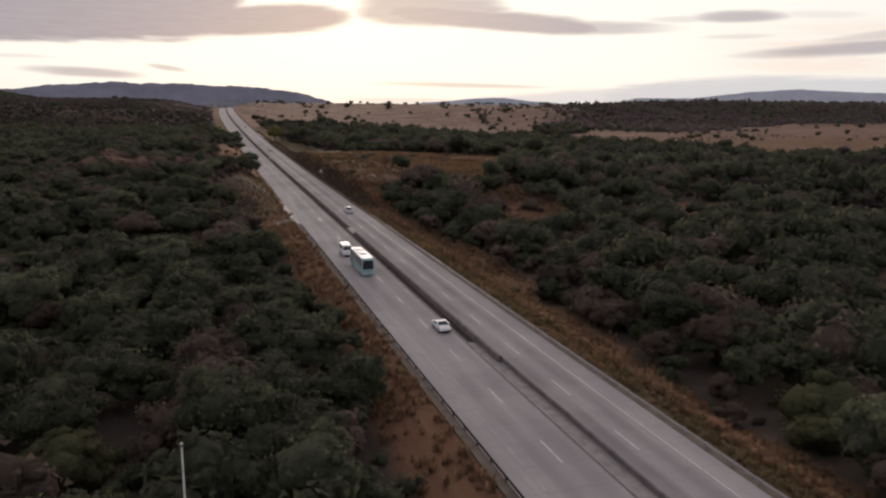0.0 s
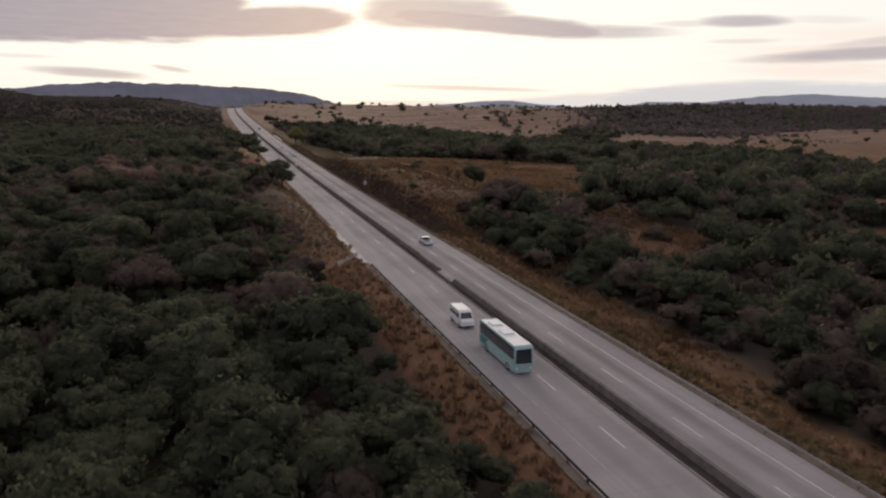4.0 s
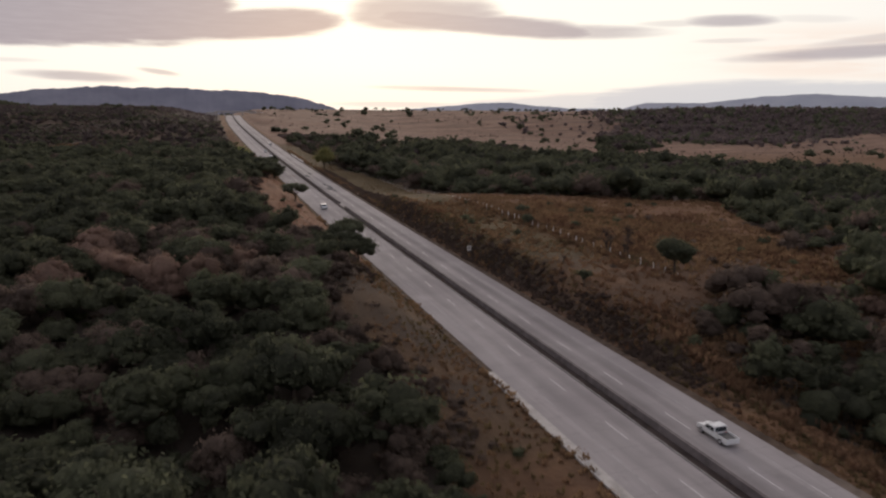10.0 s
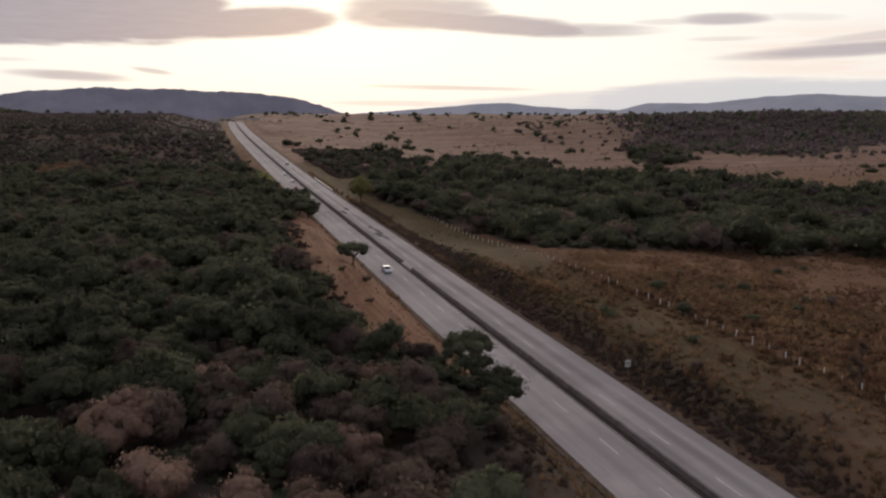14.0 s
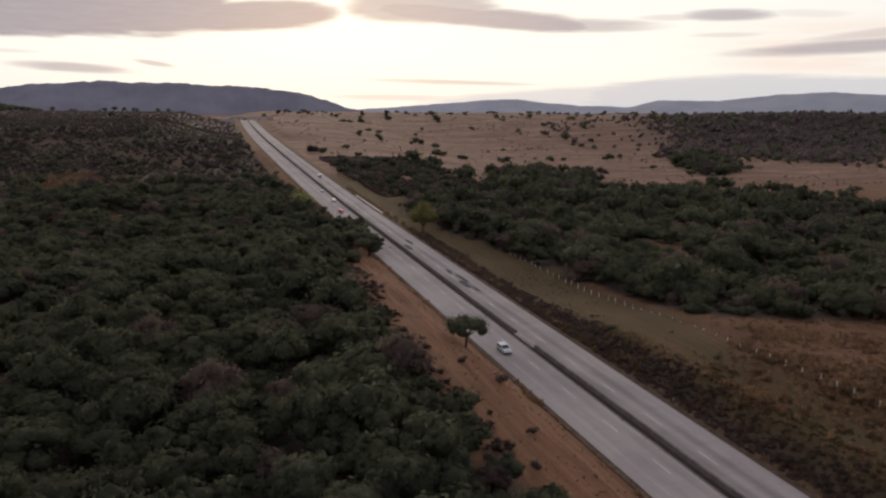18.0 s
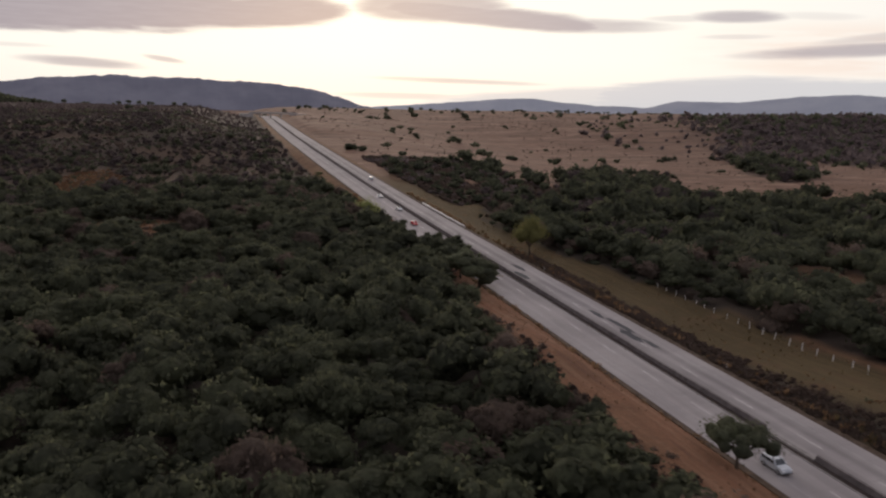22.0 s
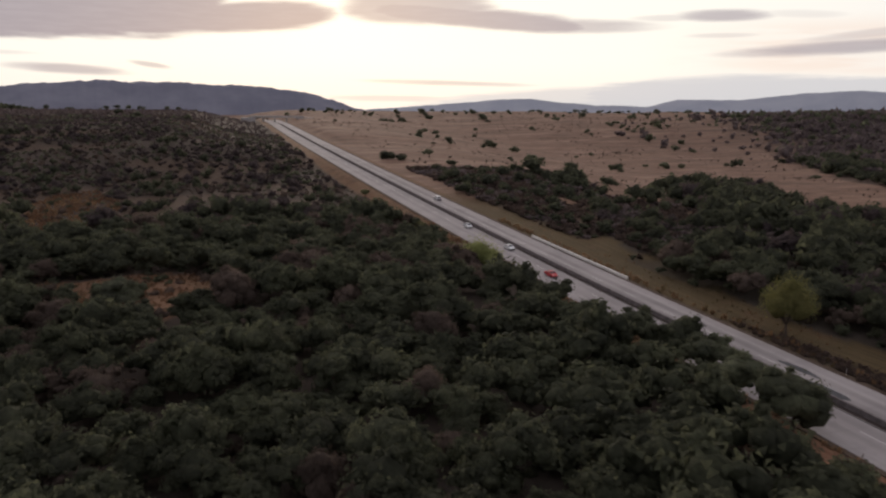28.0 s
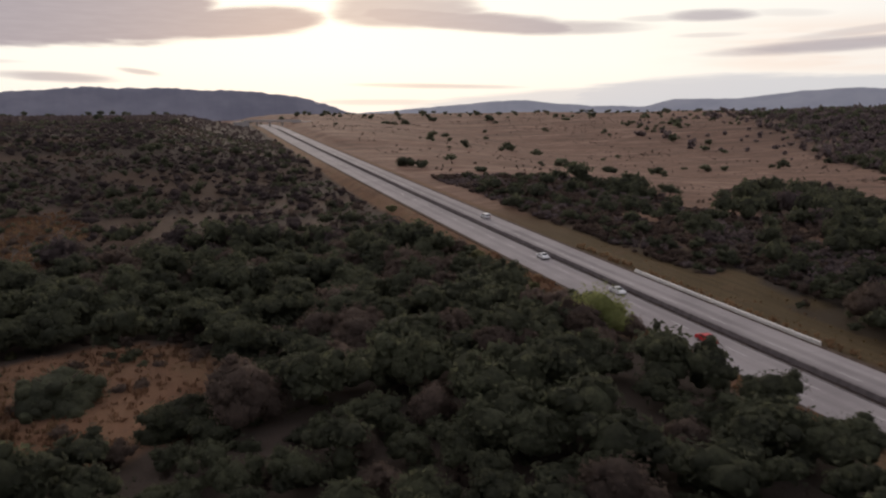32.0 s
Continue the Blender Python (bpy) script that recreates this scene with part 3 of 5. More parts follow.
for y0, y1, mat in ((-650, 228, ASPHALT), (228, 1900, DIRT)):
    strip("shoulder", -12.1, -11.0, y0, y1, 6, -0.06, mat, 0.5, road)
    strip("shoulder", 10.7, 12.3, y0, y1, 6, -0.06, mat, 0.5, road)
strip("median_strip", -0.95, 0.75, 109, 1900, 6, -0.03, SOIL, 0.4, road)
strip("median_strip", -0.95, 0.75, -650, 109, 6, -0.03, KERB, 0.4, road)
strip("kerb", -1.08, -0.93, -650, 1500, 6, 0.13, KERB, 0.3, road)
strip("edge_line", 7.89, 8.01, -200, 222, 8, 0.006, LINE, 0, road)
strip("edge_line", 7.89, 7.99, 222, 1400, 8, 0.006, FAINT, 0, road)
strip("edge_line", -8.3, -8.2, -200, 1400, 8, 0.006, FAINT, 0, road)


def dashes():
    """Lane dashes, 5 m long and 10 m apart."""
    for x in (-4.35, 4.4):
        for k in range(-4, 84):
            strip("dash_line", x - 0.07, x + 0.07, 12 + 15 * k, 17 + 15 * k, 5, 0.007, LINE, 0, road)


dashes()
med = tagged(new("median_barrier"), "low weathered grey concrete barrier along the median", "barrier")
for k in range(-3, 65):
    low = 0.12 if (k * 7) % 13 == 5 else 0.0
    x = 0.50 if k > 4 else 0.95
    y0, y1 = {9: (180, 198), 10: (207, 219.95), 21: (420, 429.4)}.get(k, (20 * k, 20 * k + 19.95))
    strip("barrier_length", x, x + (0.44 if k > 4 else 0.28), y0, y1, 6.65, (0.8 if k > 4 else 0.55) - low, BARRIER, 0.85, med, 0.16)

for y0, y1 in ((198.1, 206.9), (429.5, 439.9)):
    strip("crossing_slab", 0.1, 0.95, y0, y1, 2.2, 0.22, KERB, 0.3, med, 0.1)


def guard_rail(x, y0, y1, mat, label, side, low=0.03):
    """A steel rail of two waves on posts 3.8 m apart."""
    g = tagged(new("guard_rail"), label, "guard rail", "guard rails")
    ys = np.arange(y0, y1 + 0.1, 3.8)
    prof_pts = ((0, 0.45), (0.08, 0.50), (0.0, 0.56), (0.0, 0.60), (0.08, 0.66), (0.0, 0.72), (-0.03, 0.72), (-0.03, 0.45))
    for a, b in zip(ys[:-1], ys[1:]):
        vs = []
        for yy in (a, b):
            for px, pz in prof_pts:
                vs.append((x + side * px + float(bend(yy)), yy, roadz(yy) + pz - low))
        m = len(prof_pts)
        fs = [(i, (i + 1) % m, m + (i + 1) % m, m + i) for i in range(m)]
        raw("rail_beam", vs, fs, mat, g)
    post = bmesh.new()
    box(post, -0.06, 0.06, -0.08, 0.08, -0.8, 0.73 - low)
    me = bpy.data.meshes.new("post")
    post.to_mesh(me)
    post.free()
    me.materials.append(mat)
    for yy in ys:
        o = new("post", me)
        o.parent = g
        o.location = (x - side * 0.12 + float(bend(yy)), yy, roadz(yy))


guard_rail(11.0, -40, 208, STEEL, "weathered steel guard rail on posts above the embankment", -1)
guard_rail(-10.95, -40, 216, DARKSTEEL, "dark weathered steel guard rail on posts beside scrub", 1, 0.3)
guard_rail(11.6, 612, 668, PALE, "white painted guard rail on posts above the verge", -1)
low_wall = tagged(new("low_wall"), "low white painted concrete wall at the verge", "wall")
strip("wall_body", 11.72, 11.98, 612, 668, 4, 0.72, PALE, 0.9, low_wall, 0.05)


# ---- mountains ----
def mountains():
    # the blue-grey base colours hold the haze of distance
    m, n, b = material("hazed_hills", 1.0, 0.0)
    p = place_vec(n)
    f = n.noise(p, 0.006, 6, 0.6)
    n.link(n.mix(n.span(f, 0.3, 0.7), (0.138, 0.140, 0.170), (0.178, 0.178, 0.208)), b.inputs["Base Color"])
    # more haze put into the colour of the farther range
    pale, n, b = material("paler_hazed_hills", 1.0, 0.0)
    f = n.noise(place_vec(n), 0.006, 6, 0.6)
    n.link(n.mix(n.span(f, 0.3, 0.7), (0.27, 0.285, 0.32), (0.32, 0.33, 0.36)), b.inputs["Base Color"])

    def ridge(name, dist, az0, az1, crest, mat, label):
        az = np.arange(az0, az1, 0.12)
        top = crest(az)
        rows = np.linspace(0, 1, 9)
        vs = []
        for i, r in enumerate(rows):
            dd = dist - 420 * (1 - r) ** 1.4
            wob = 14 * (fuzz(az * 40, np.full_like(az, r * 130), 34, 7) - 0.5) * (1 - r)
            z = -80 + (top + 80) * (1 - (1 - r) ** 1.7) + wob * 2
            a = np.radians(az)
            vs.append(np.stack([-34 + np.sin(a) * (dd + wob * 8), 11 + np.cos(a) * (dd + wob * 8), z], -1))
        back = vs[-1].copy()
        back[:, 1] += 60
        back[:, 2] = -90
        vs.append(back)
        nx, ny = len(az), len(vs)
        idx = np.arange(nx * ny).reshape(ny, nx)
        quads = np.stack([idx[:-1, :-1], idx[:-1, 1:], idx[1:, 1:], idx[1:, :-1]], -1).reshape(-1, 4)
        me = bulk(name, np.concatenate(vs), quads, mat)
        me.polygons.foreach_set("use_smooth", [True] * len(me.polygons))
        tagged(new(name, me), label, "mountain", kind="structure")

    def crest_a(az):
        base = np.interp(az, (-34, -20, -11.3, -9.4, -7.1, -5.1, -3.7, -1.2, -0.2, 1.5, 3.0, 4.4, 5.1, 7.9, 9.3, 10.4, 11.5, 14), (50, 70, 102, 124, 136, 147, 137, 143, 141, 130, 135, 124, 121, 90, 58, 28, 8, -60))
        return base + 7 * (fuzz(az * 10, az * 0, 13, 2) - 0.5) + 13 * (fuzz(az * 10, az * 0, 3.2, 6) - 0.5)

    def crest_b(az):
        base = np.interp(az, (4, 9, 11, 14.2, 18.2, 20.3, 22.7, 24.7, 27.1, 30.6, 32.5, 36.5, 40.3, 43.4, 45.8, 56, 70), (0, 6, 14, 33, 60, 75, 81, 63, 51, 47, 85, 84, 121, 133, 122, 90, 60))
        return base + 7 * (fuzz(az * 10, az * 0, 14, 8) - 0.5) + 3 * (fuzz(az * 10, az * 0, 3, 9) - 0.5)
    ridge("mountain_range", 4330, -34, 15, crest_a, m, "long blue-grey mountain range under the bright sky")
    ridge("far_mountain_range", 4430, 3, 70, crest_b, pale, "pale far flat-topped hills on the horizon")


mountains()

# ---- trees and shrubs ----
def ico(sub):
    bm = bmesh.new()
    bmesh.ops.create_icosphere(bm, subdivisions=sub, radius=1)
    v = np.array([x.co[:] for x in bm.verts])
    f = np.array([[x.index for x in fc.verts] + [-1] for fc in bm.faces])
    bm.free()
    return v, f


ICO = {1: ico(1), 2: ico(2)}


def crown(rng, lobes, cards, size, sub=2, squash=0.8, up=0.2, fill=0.78):
    """Corners and faces of a crown: uneven domed lobes clothed in many small leaf clumps. lobes: rows x, y, z, radius."""
    V, F, base = [], [], 0
    lobes = np.asarray(lobes, float)
    big = lobes[:, 3].max()
    for x, y, z, r in lobes:
        iv, jf = ICO[sub if r > 0.6 * big else 1]
        bumpy = 1 + 0.34 * (rng.random(len(iv)) - 0.5) + 0.10 * np.sin(iv[:, 0] * 5 + x) * np.cos(iv[:, 1] * 4 + y)
        v = iv * bumpy[:, None] * r * fill
        v[:, 2] *= squash
        V.append(v + (x, y, z))
        F.append(np.where(jf < 0, -1, jf + base))
        base += len(v)
    w = lobes[:, 3] ** 1.7
    pick = rng.choice(len(lobes), cards, p=w / w.sum())
    d = rng.normal(size=(cards, 3))
    d[:, 2] = np.abs(d[:, 2]) * 1.0 - 0.35
    d /= np.linalg.norm(d, axis=1, keepdims=True)
    c = lobes[pick, :3] + d * (lobes[pick, 3] * (fill + 0.02 + (1.14 - fill) * rng.random(cards) ** 1.3))[:, None] * (1, 1, squash)
    nrm = d + rng.normal(size=(cards, 3)) * 0.42 + (0, 0, up)
    nrm /= np.linalg.norm(nrm, axis=1, keepdims=True)
    a = np.cross(nrm, rng.normal(size=(cards, 3)))
    a /= np.linalg.norm(a, axis=1, keepdims=True)
    b = np.cross(nrm, a)
    s = size * rng.uniform(0.6, 1.3, (cards, 1))
    fold = nrm * s * 0.22
    q = np.stack([c - a * s * 1.1 - fold, c + a * s * 1.1 - fold, c + b * s * 1.5], 1).reshape(-1, 3)
    V.append(q)
    F.append(np.concatenate([np.arange(cards * 3).reshape(-1, 3) + base, np.full((cards, 1), -1)], 1))
    return np.concatenate(V), np.concatenate(F)


def round_lobes(rng, r, h, k, small=0):
    """A rounded crown of radius r whose top is at height h, with a number of small clumps bulging out of it."""
    out = [(rng.uniform(-0.15, 0.15) * r, rng.uniform(-0.15, 0.15) * r, h - r * 0.8, r * 0.66)]
    for i in range(k):
        a = 6.283 * (i + rng.uniform(-0.4, 0.4)) / k
        q = r * rng.uniform(0.35, 0.72)
        out.append((math.cos(a) * q, math.sin(a) * q, h - r * rng.uniform(0.6, 1.3), r * rng.uniform(0.3, 0.55)))
    for i in range(small):
        x, y, z, q = out[int(rng.integers(0, k + 1))]
        a, e = rng.uniform(0, 6.283), math.asin(rng.uniform(-0.1, 1.0))
        u = q * rng.uniform(0.75, 1.0)
        out.append((x + math.cos(a) * math.cos(e) * u, y + math.sin(a) * math.cos(e) * u, z + math.sin(e) * u * 0.8, r * rng.uniform(0.15, 0.28)))
    return out


def limb(bm, a, b, r0, r1, sides=6):
    a, b = Vector(a), Vector(b)
    q = (b - a).to_track_quat("Z", "Y")
    ring = []
    for p, r in ((a, r0), (b, r1)):
        ring.append([bm.verts.new(p + q @ Vector((math.cos(6.2832 * i / sides) * r, math.sin(6.2832 * i / sides) * r, 0))) for i in range(sides)])
    for i in range(sides):
        j = (i + 1) % sides
        bm.faces.new((ring[0][i], ring[0][j], ring[1][j], ring[1][i]))
    bm.faces.new(ring[1])


def trunk_mesh(rng, h, r, forks=4, spread=1.6, fork_at=0.4):
    bm = bmesh.new()
    lean = Vector((rng.uniform(-0.3, 0.3), rng.uniform(-0.3, 0.3), 0))
    top = Vector((0, 0, h * fork_at)) + lean
    limb(bm, (0, 0, -0.6), top * 0.5, r * 1.3, r)
    limb(bm, top * 0.5, top, r, r * 0.85)
    for i in range(forks):
        a = 6.283 * i / forks + rng.uniform(-0.4, 0.4)
        e = top + Vector((math.cos(a) * spread, math.sin(a) * spread, h * rng.uniform(0.28, 0.42)))
        m = top.lerp(e, 0.55) + Vector((0, 0, 0.25))
        limb(bm, top, m, r * 0.6, r * 0.4, 5)
        limb(bm, m, e, r * 0.4, r * 0.15, 5)
    me = bpy.data.meshes.new("trunk")
    bm.to_mesh(me)
    bm.free()
    me.materials.append(BARK)
    return me


def tree_kind(seed, r, h, k, cards, size, mat, sub=2, forks=4, squash=0.8, lobes=None, fork_at=0.4, trunk_r=0.2, small=0):
    rng = np.random.default_rng(seed)
    L = lobes if lobes is not None else round_lobes(rng, r, h, k, small)
    v, f = crown(rng, L, cards, size, sub, squash)
    return bulk("crown", v, f, mat), trunk_mesh(rng, h, trunk_r, forks, r * 0.5, fork_at)


def set_tree(name, kind, x, y, turn, scale, label, category="tree", group="", drop=0.15, tall=1.0):
    crown_me, trunk_me = kind
    e = new(name)
    for nm, me in (("trunk", trunk_me), ("crown", crown_me)):
        o = new(nm, me)
        o.parent = e
    e.matrix_basis = Matrix.Translation((x, y, hgt(x, y) - drop)) @ Matrix.Rotation(turn, 4, "Z") @ Matrix.Diagonal((scale, scale, scale * tall, 1))
    return tagged(e, label, category, group)


GREEN = [tree_kind(10 + i, 3.0, 6.0, 6 + i % 3, 2200, 0.135, LEAF, small=24) for i in range(5)]
BROWN = [tree_kind(30 + i, 3.0, 5.4, 7, 2300, 0.12, TWIG, small=24, squash=0.85, forks=6) for i in range(3)]


def templates(seed, n, mat_cards, size, sub, k, r, h, squash=0.8, small=0):
    rng = np.random.default_rng(seed)
    return [crown(rng, round_lobes(rng, r, h, k, small), mat_cards, size, sub, squash) for _ in range(n)]


def scatter(name, temps, xs, ys, scales, seed, mat, label, sink=0.4):
    """Many trees or shrubs too many to count, joined into one."""
    rng = np.random.default_rng(seed)
    zs = land(xs, ys)
    V, F, base = [], [], 0
    which = rng.integers(0, len(temps), len(xs))
    for k, (tv, tf) in enumerate(temps):
        m = np.where(which == k)[0]
        if not len(m):
            continue
        a = rng.uniform(0, 6.283, len(m))
        c, s = np.cos(a)[:, None], np.sin(a)[:, None]
        sc = scales[m][:, None]
        tall = rng.uniform(0.85, 1.25, (len(m), 1))
        wide = rng.uniform(0.9, 1.2, (len(m), 1))
        x = (tv[None, :, 0] * c - tv[None, :, 1] * s) * sc * wide + xs[m][:, None]
        y = (tv[None, :, 0] * s + tv[None, :, 1] * c) * sc + ys[m][:, None]
        z = tv[None, :, 2] * sc * tall + zs[m][:, None] - sink
        V.append(np.stack([x, y, z], -1).reshape(-1, 3))
        off = base + np.arange(len(m)) * len(tv)
        F.append(np.where(tf[None] < 0, -1, tf[None] + off[:, None, None]).reshape(-1, 4))
        base += len(m) * len(tv)
    me = bulk(name, np.concatenate(V), np.concatenate(F), mat)
    return tagged(new(name, me), label, "vegetation", kind="stuff")


def spots(seed, x0, x1, y0, y1, step, keep):
    """Jittered places in a rectangle, kept by chance."""
    rng = np.random.default_rng(seed)
    gx, gy = np.meshgrid(np.arange(x0, x1, step), np.arange(y0, y1, step))
    gx, gy = gx.ravel() + rng.uniform(-0.48, 0.48, gx.size) * step, gy.ravel() + rng.uniform(-0.48, 0.48, gx.size) * step
    m = rng.random(len(gx)) < keep(gx, gy)
    return gx[m], gy[m]


def dry_share(x, y):
    """The share of leafless brown thicket among the trees."""
    d = x - bend(y)
    g = fuzz(x, y, 34, 11)
    left = np.where(y < 560, 0.09 + 0.35 * np.exp(-((d + 55) / 50) ** 2 - ((y - 280) / 75) ** 2), 0.18 + 0.5 * sst(690, 800, y))
    left = left + 0.4 * sst(-46, -34, d) * sst(235, 255, y) * sst(325, 300, y)
    right = np.where(y < 420, 0.40, 0.13)
    mottle = np.where((d < 0) & (y < 560) & (np.abs(y - 285) > 60), 0.4, 0.75)
    return np.clip(np.where(d < 0, left, right) + mottle * (g - 0.5), 0.02, 0.95)


PATH = ((0, 130, 220, 290, 385, 510, 900), (-36, -46, -58, -71, -89, -94, -94))


def ahead(x, y):
    """The land that lies ahead of the flight, where the woods are planted thickest."""
    return (x > -78 - 0.29 * y) & (x < 45 + 1.12 * y)


def near_flight(x, y):
    d = x - bend(y)
    return ((np.abs(d + 20) < 62) | (np.abs(x - np.interp(y, *PATH)) < 60)) & (x > -210) & (x < 75) & (y > 45) & (y < 720) & ahead(x, y)


STANDOUT = ((-70, 320, 6), (-51.2, 292.4, 5), (-57, 294, 5), (-65.5, 306, 5), (-74, 296, 5.5), (-60, 334, 4), (-34, 328, 4), (-44, 306, 4), (-22.6, 629.6, 7), (-24, 619, 5.5),
            (-14.2, 529.2, 6), (-20, 522, 6), (-25, 615, 3), (-20, 577, 5), (-22, 588, 5), (-24, 511, 3), (-16.6, 596, 4.5), (-22.5, 143, 4), (36.5, 79, 8), (30.5, 74, 5.5), (41, 72, 6), (33, 69, 4), (-51, 87, 7), (-59, 86, 7), (-50, 79, 6), (-39, 65, 3), (-44, 112, 3.5), (-25, 125, 3),
            (31, 264, 4.2), (41, 266, 5), (24.5, 236, 5), (28, 229, 4.5), (61, 262, 4), (72, 271, 4.5), (84, 283, 4.5), (58, 244, 4), (88, 262, 4),
            (-110.0, 631.0, 8.5), (-94.4, 613.4, 6), (-124, 626, 6))


def apart(x, y):
    keep = np.ones(np.shape(x))
    for cx, cy, r in STANDOUT:
        keep = keep * ((x - cx) ** 2 + (y - cy) ** 2 > (r * 0.85) ** 2)
    return keep


def plant_woods():
    rng = np.random.default_rng(77)
    # the trees nearest the flight, each a thing
    nx, ny = spots(101, -210, 75, 45, 720, 5.35, lambda a, b: woods(a, b) * near_flight(a, b) * apart(a, b))
    dry = rng.random(len(nx)) < dry_share(nx, ny)
    chosen = rng.random(len(nx)) < np.where(dry, 0.5, 0.30)
    edge = np.abs(nx - bend(ny)) < np.where(nx < 0, np.interp(ny, *LEFT_EDGE), 25) + 4
    sizes = np.clip(rng.lognormal(0.15, 0.36, len(nx)), 0.5, 1.8) * np.where(edge, 0.72, 1.0)
    sizes = np.where(edge & (nx < 0) & (ny > 95) & (ny < 330), np.minimum(sizes, 0.78), sizes)
    sizes = np.where((np.abs(ny - 300) < 48) & (nx < 0), np.minimum(sizes, 1.5), sizes) * np.where((nx > 0) & (ny > 640), 0.6, 1.0)
    counts, placed = [0, 0], []
    for x, y, dr, ch, s, k in zip(nx, ny, dry, chosen, sizes, rng.integers(0, 15, len(nx))):
        i = 1 if dr else 0
        if not ch or counts[i] >= 295:
            placed.append(False)
            continue
        placed.append(True)
        counts[i] += 1
        if dr:
            set_tree("dry_tree", BROWN[k % 3], x, y, k * 0.9, s, "leafless grey-brown thicket tree in the dry scrub", group="dry scrub trees", tall=0.95 + 0.04 * (k % 7))
        else:
            set_tree("evergreen_tree", GREEN[k % 5], x, y, k * 0.9, s, "dark green round-crowned tree in the dense scrub woods", group="scrub woods trees", tall=0.92 + 0.04 * (k % 9))
    rest = ~np.array(placed)
    # fuller crowns beside the flight, plainer ones farther off
    beside = (np.abs(nx - np.interp(ny, *PATH)) < 42) & (ny > 90)
    for i, (m, cards, size, small, nm) in enumerate(((rest & beside, 620, 0.18, 14, ""), (rest & ~beside, 250, 0.27, 8, "farther_"))):
        tg = templates(201 + 20 * i, 9, cards, size, 1, 6, 3.0, 5.9, 0.8, small)
        tb = templates(202 + 20 * i, 7, cards, size * 0.9, 1, 6, 3.0, 5.3, 0.85, small)
        scatter(nm + "scrub_woods", tg, nx[m & ~dry], ny[m & ~dry], sizes[m & ~dry], 1 + 200 * i, LEAF, "dense dark green scrub woods")
        scatter(nm + "dry_thicket", tb, nx[m & dry], ny[m & dry], sizes[m & dry], 2 + 200 * i, TWIG, "leafless grey-brown thicket between the green trees")
    # low growth between the trees
    ux, uy = spots(111, -210, 75, 45, 720, 5.2, lambda a, b: np.clip(woods(a, b) * 0.7, 0, 0.7) * near_flight(a, b))
    k = rng.random(len(ux))
    us = rng.uniform(0.4, 0.85, len(ux))
    low = templates(212, 6, 80, 0.38, 1, 2, 2.6, 3.6)
    scatter("undergrowth", low, ux[k < 0.55], uy[k < 0.55], us[k < 0.55], 12, LEAF, "low dark green undergrowth between the trees")
    scatter("dry_undergrowth", low, ux[k > 0.62], uy[k > 0.62], us[k > 0.62], 13, TWIG, "low dry brown undergrowth between the trees")
    scatter("pale_undergrowth", low, ux[(k > 0.55) & (k < 0.62)], uy[(k > 0.55) & (k < 0.62)], us[(k > 0.55) & (k < 0.62)], 14, MID, "low yellow-green bushes between the trees")
    # woods farther from the flight
    fx, fy = spots(102, -420, 480, 20, 1000, 6.5, lambda a, b: woods(a, b) * ~near_flight(a, b) * ahead(a, b))
    dry = rng.random(len(fx)) < dry_share(fx, fy)
    sizes = np.clip(rng.lognormal(0.2, 0.33, len(fx)), 0.5, 2.2) * np.where((fy > 700) & (fx < 0), 1.1 - 0.55 * sst(700, 800, fy), 1.1)
    sizes = sizes * np.where((fx > 0) & (fx < 90) & (fy > 640), 0.55, 1.0)
    close = (fy < 560) & (fx < 170)
    for i, (m, nc, sz, k, nm) in enumerate(((close, 230, 0.29, 4, "outer"), (~close, 70, 0.52, 2, "valley"))):
        lg = templates(203 + 10 * i, 7, nc, sz, 1, k, 3.4, 5.4)
        lb = templates(204 + 10 * i, 6, nc, sz * 0.92, 1, k, 3.3, 4.8)
        scatter(nm + "_woods", lg, fx[m & ~dry], fy[m & ~dry], sizes[m & ~dry], 3 + 100 * i, LEAF, "dark green woods spreading over the valley")
        scatter(nm + "_thicket", lb, fx[m & dry], fy[m & dry], sizes[m & dry], 4 + 100 * i, (TWIG, HAZED)[i], "brown leafless thicket in the valley woods")
    ux, uy = spots(113, -420, 480, 20, 1000, 10.0, lambda a, b: np.clip(woods(a, b), 0, 0.8) * ~near_flight(a, b) * ahead(a, b))
    scatter("outer_undergrowth", templates(213, 4, 10, 0.7, 1, 1, 2.8, 3.4), ux, uy, rng.uniform(0.5, 1.05, len(ux)), 15, TWIG, "low dry growth under the valley woods")
    # thinner woods behind and beside the flight
    fx, fy = spots(115, -330, 330, -120, 560, 9.5, lambda a, b: woods(a, b) * ~ahead(a, b))
    scatter("thin_woods", templates(216, 5, 20, 1.2, 1, 1, 4.2, 5.6), fx, fy, rng.uniform(0.8, 1.5, len(fx)), 17, LEAF, "dark green woods behind the flight")


plant_woods()


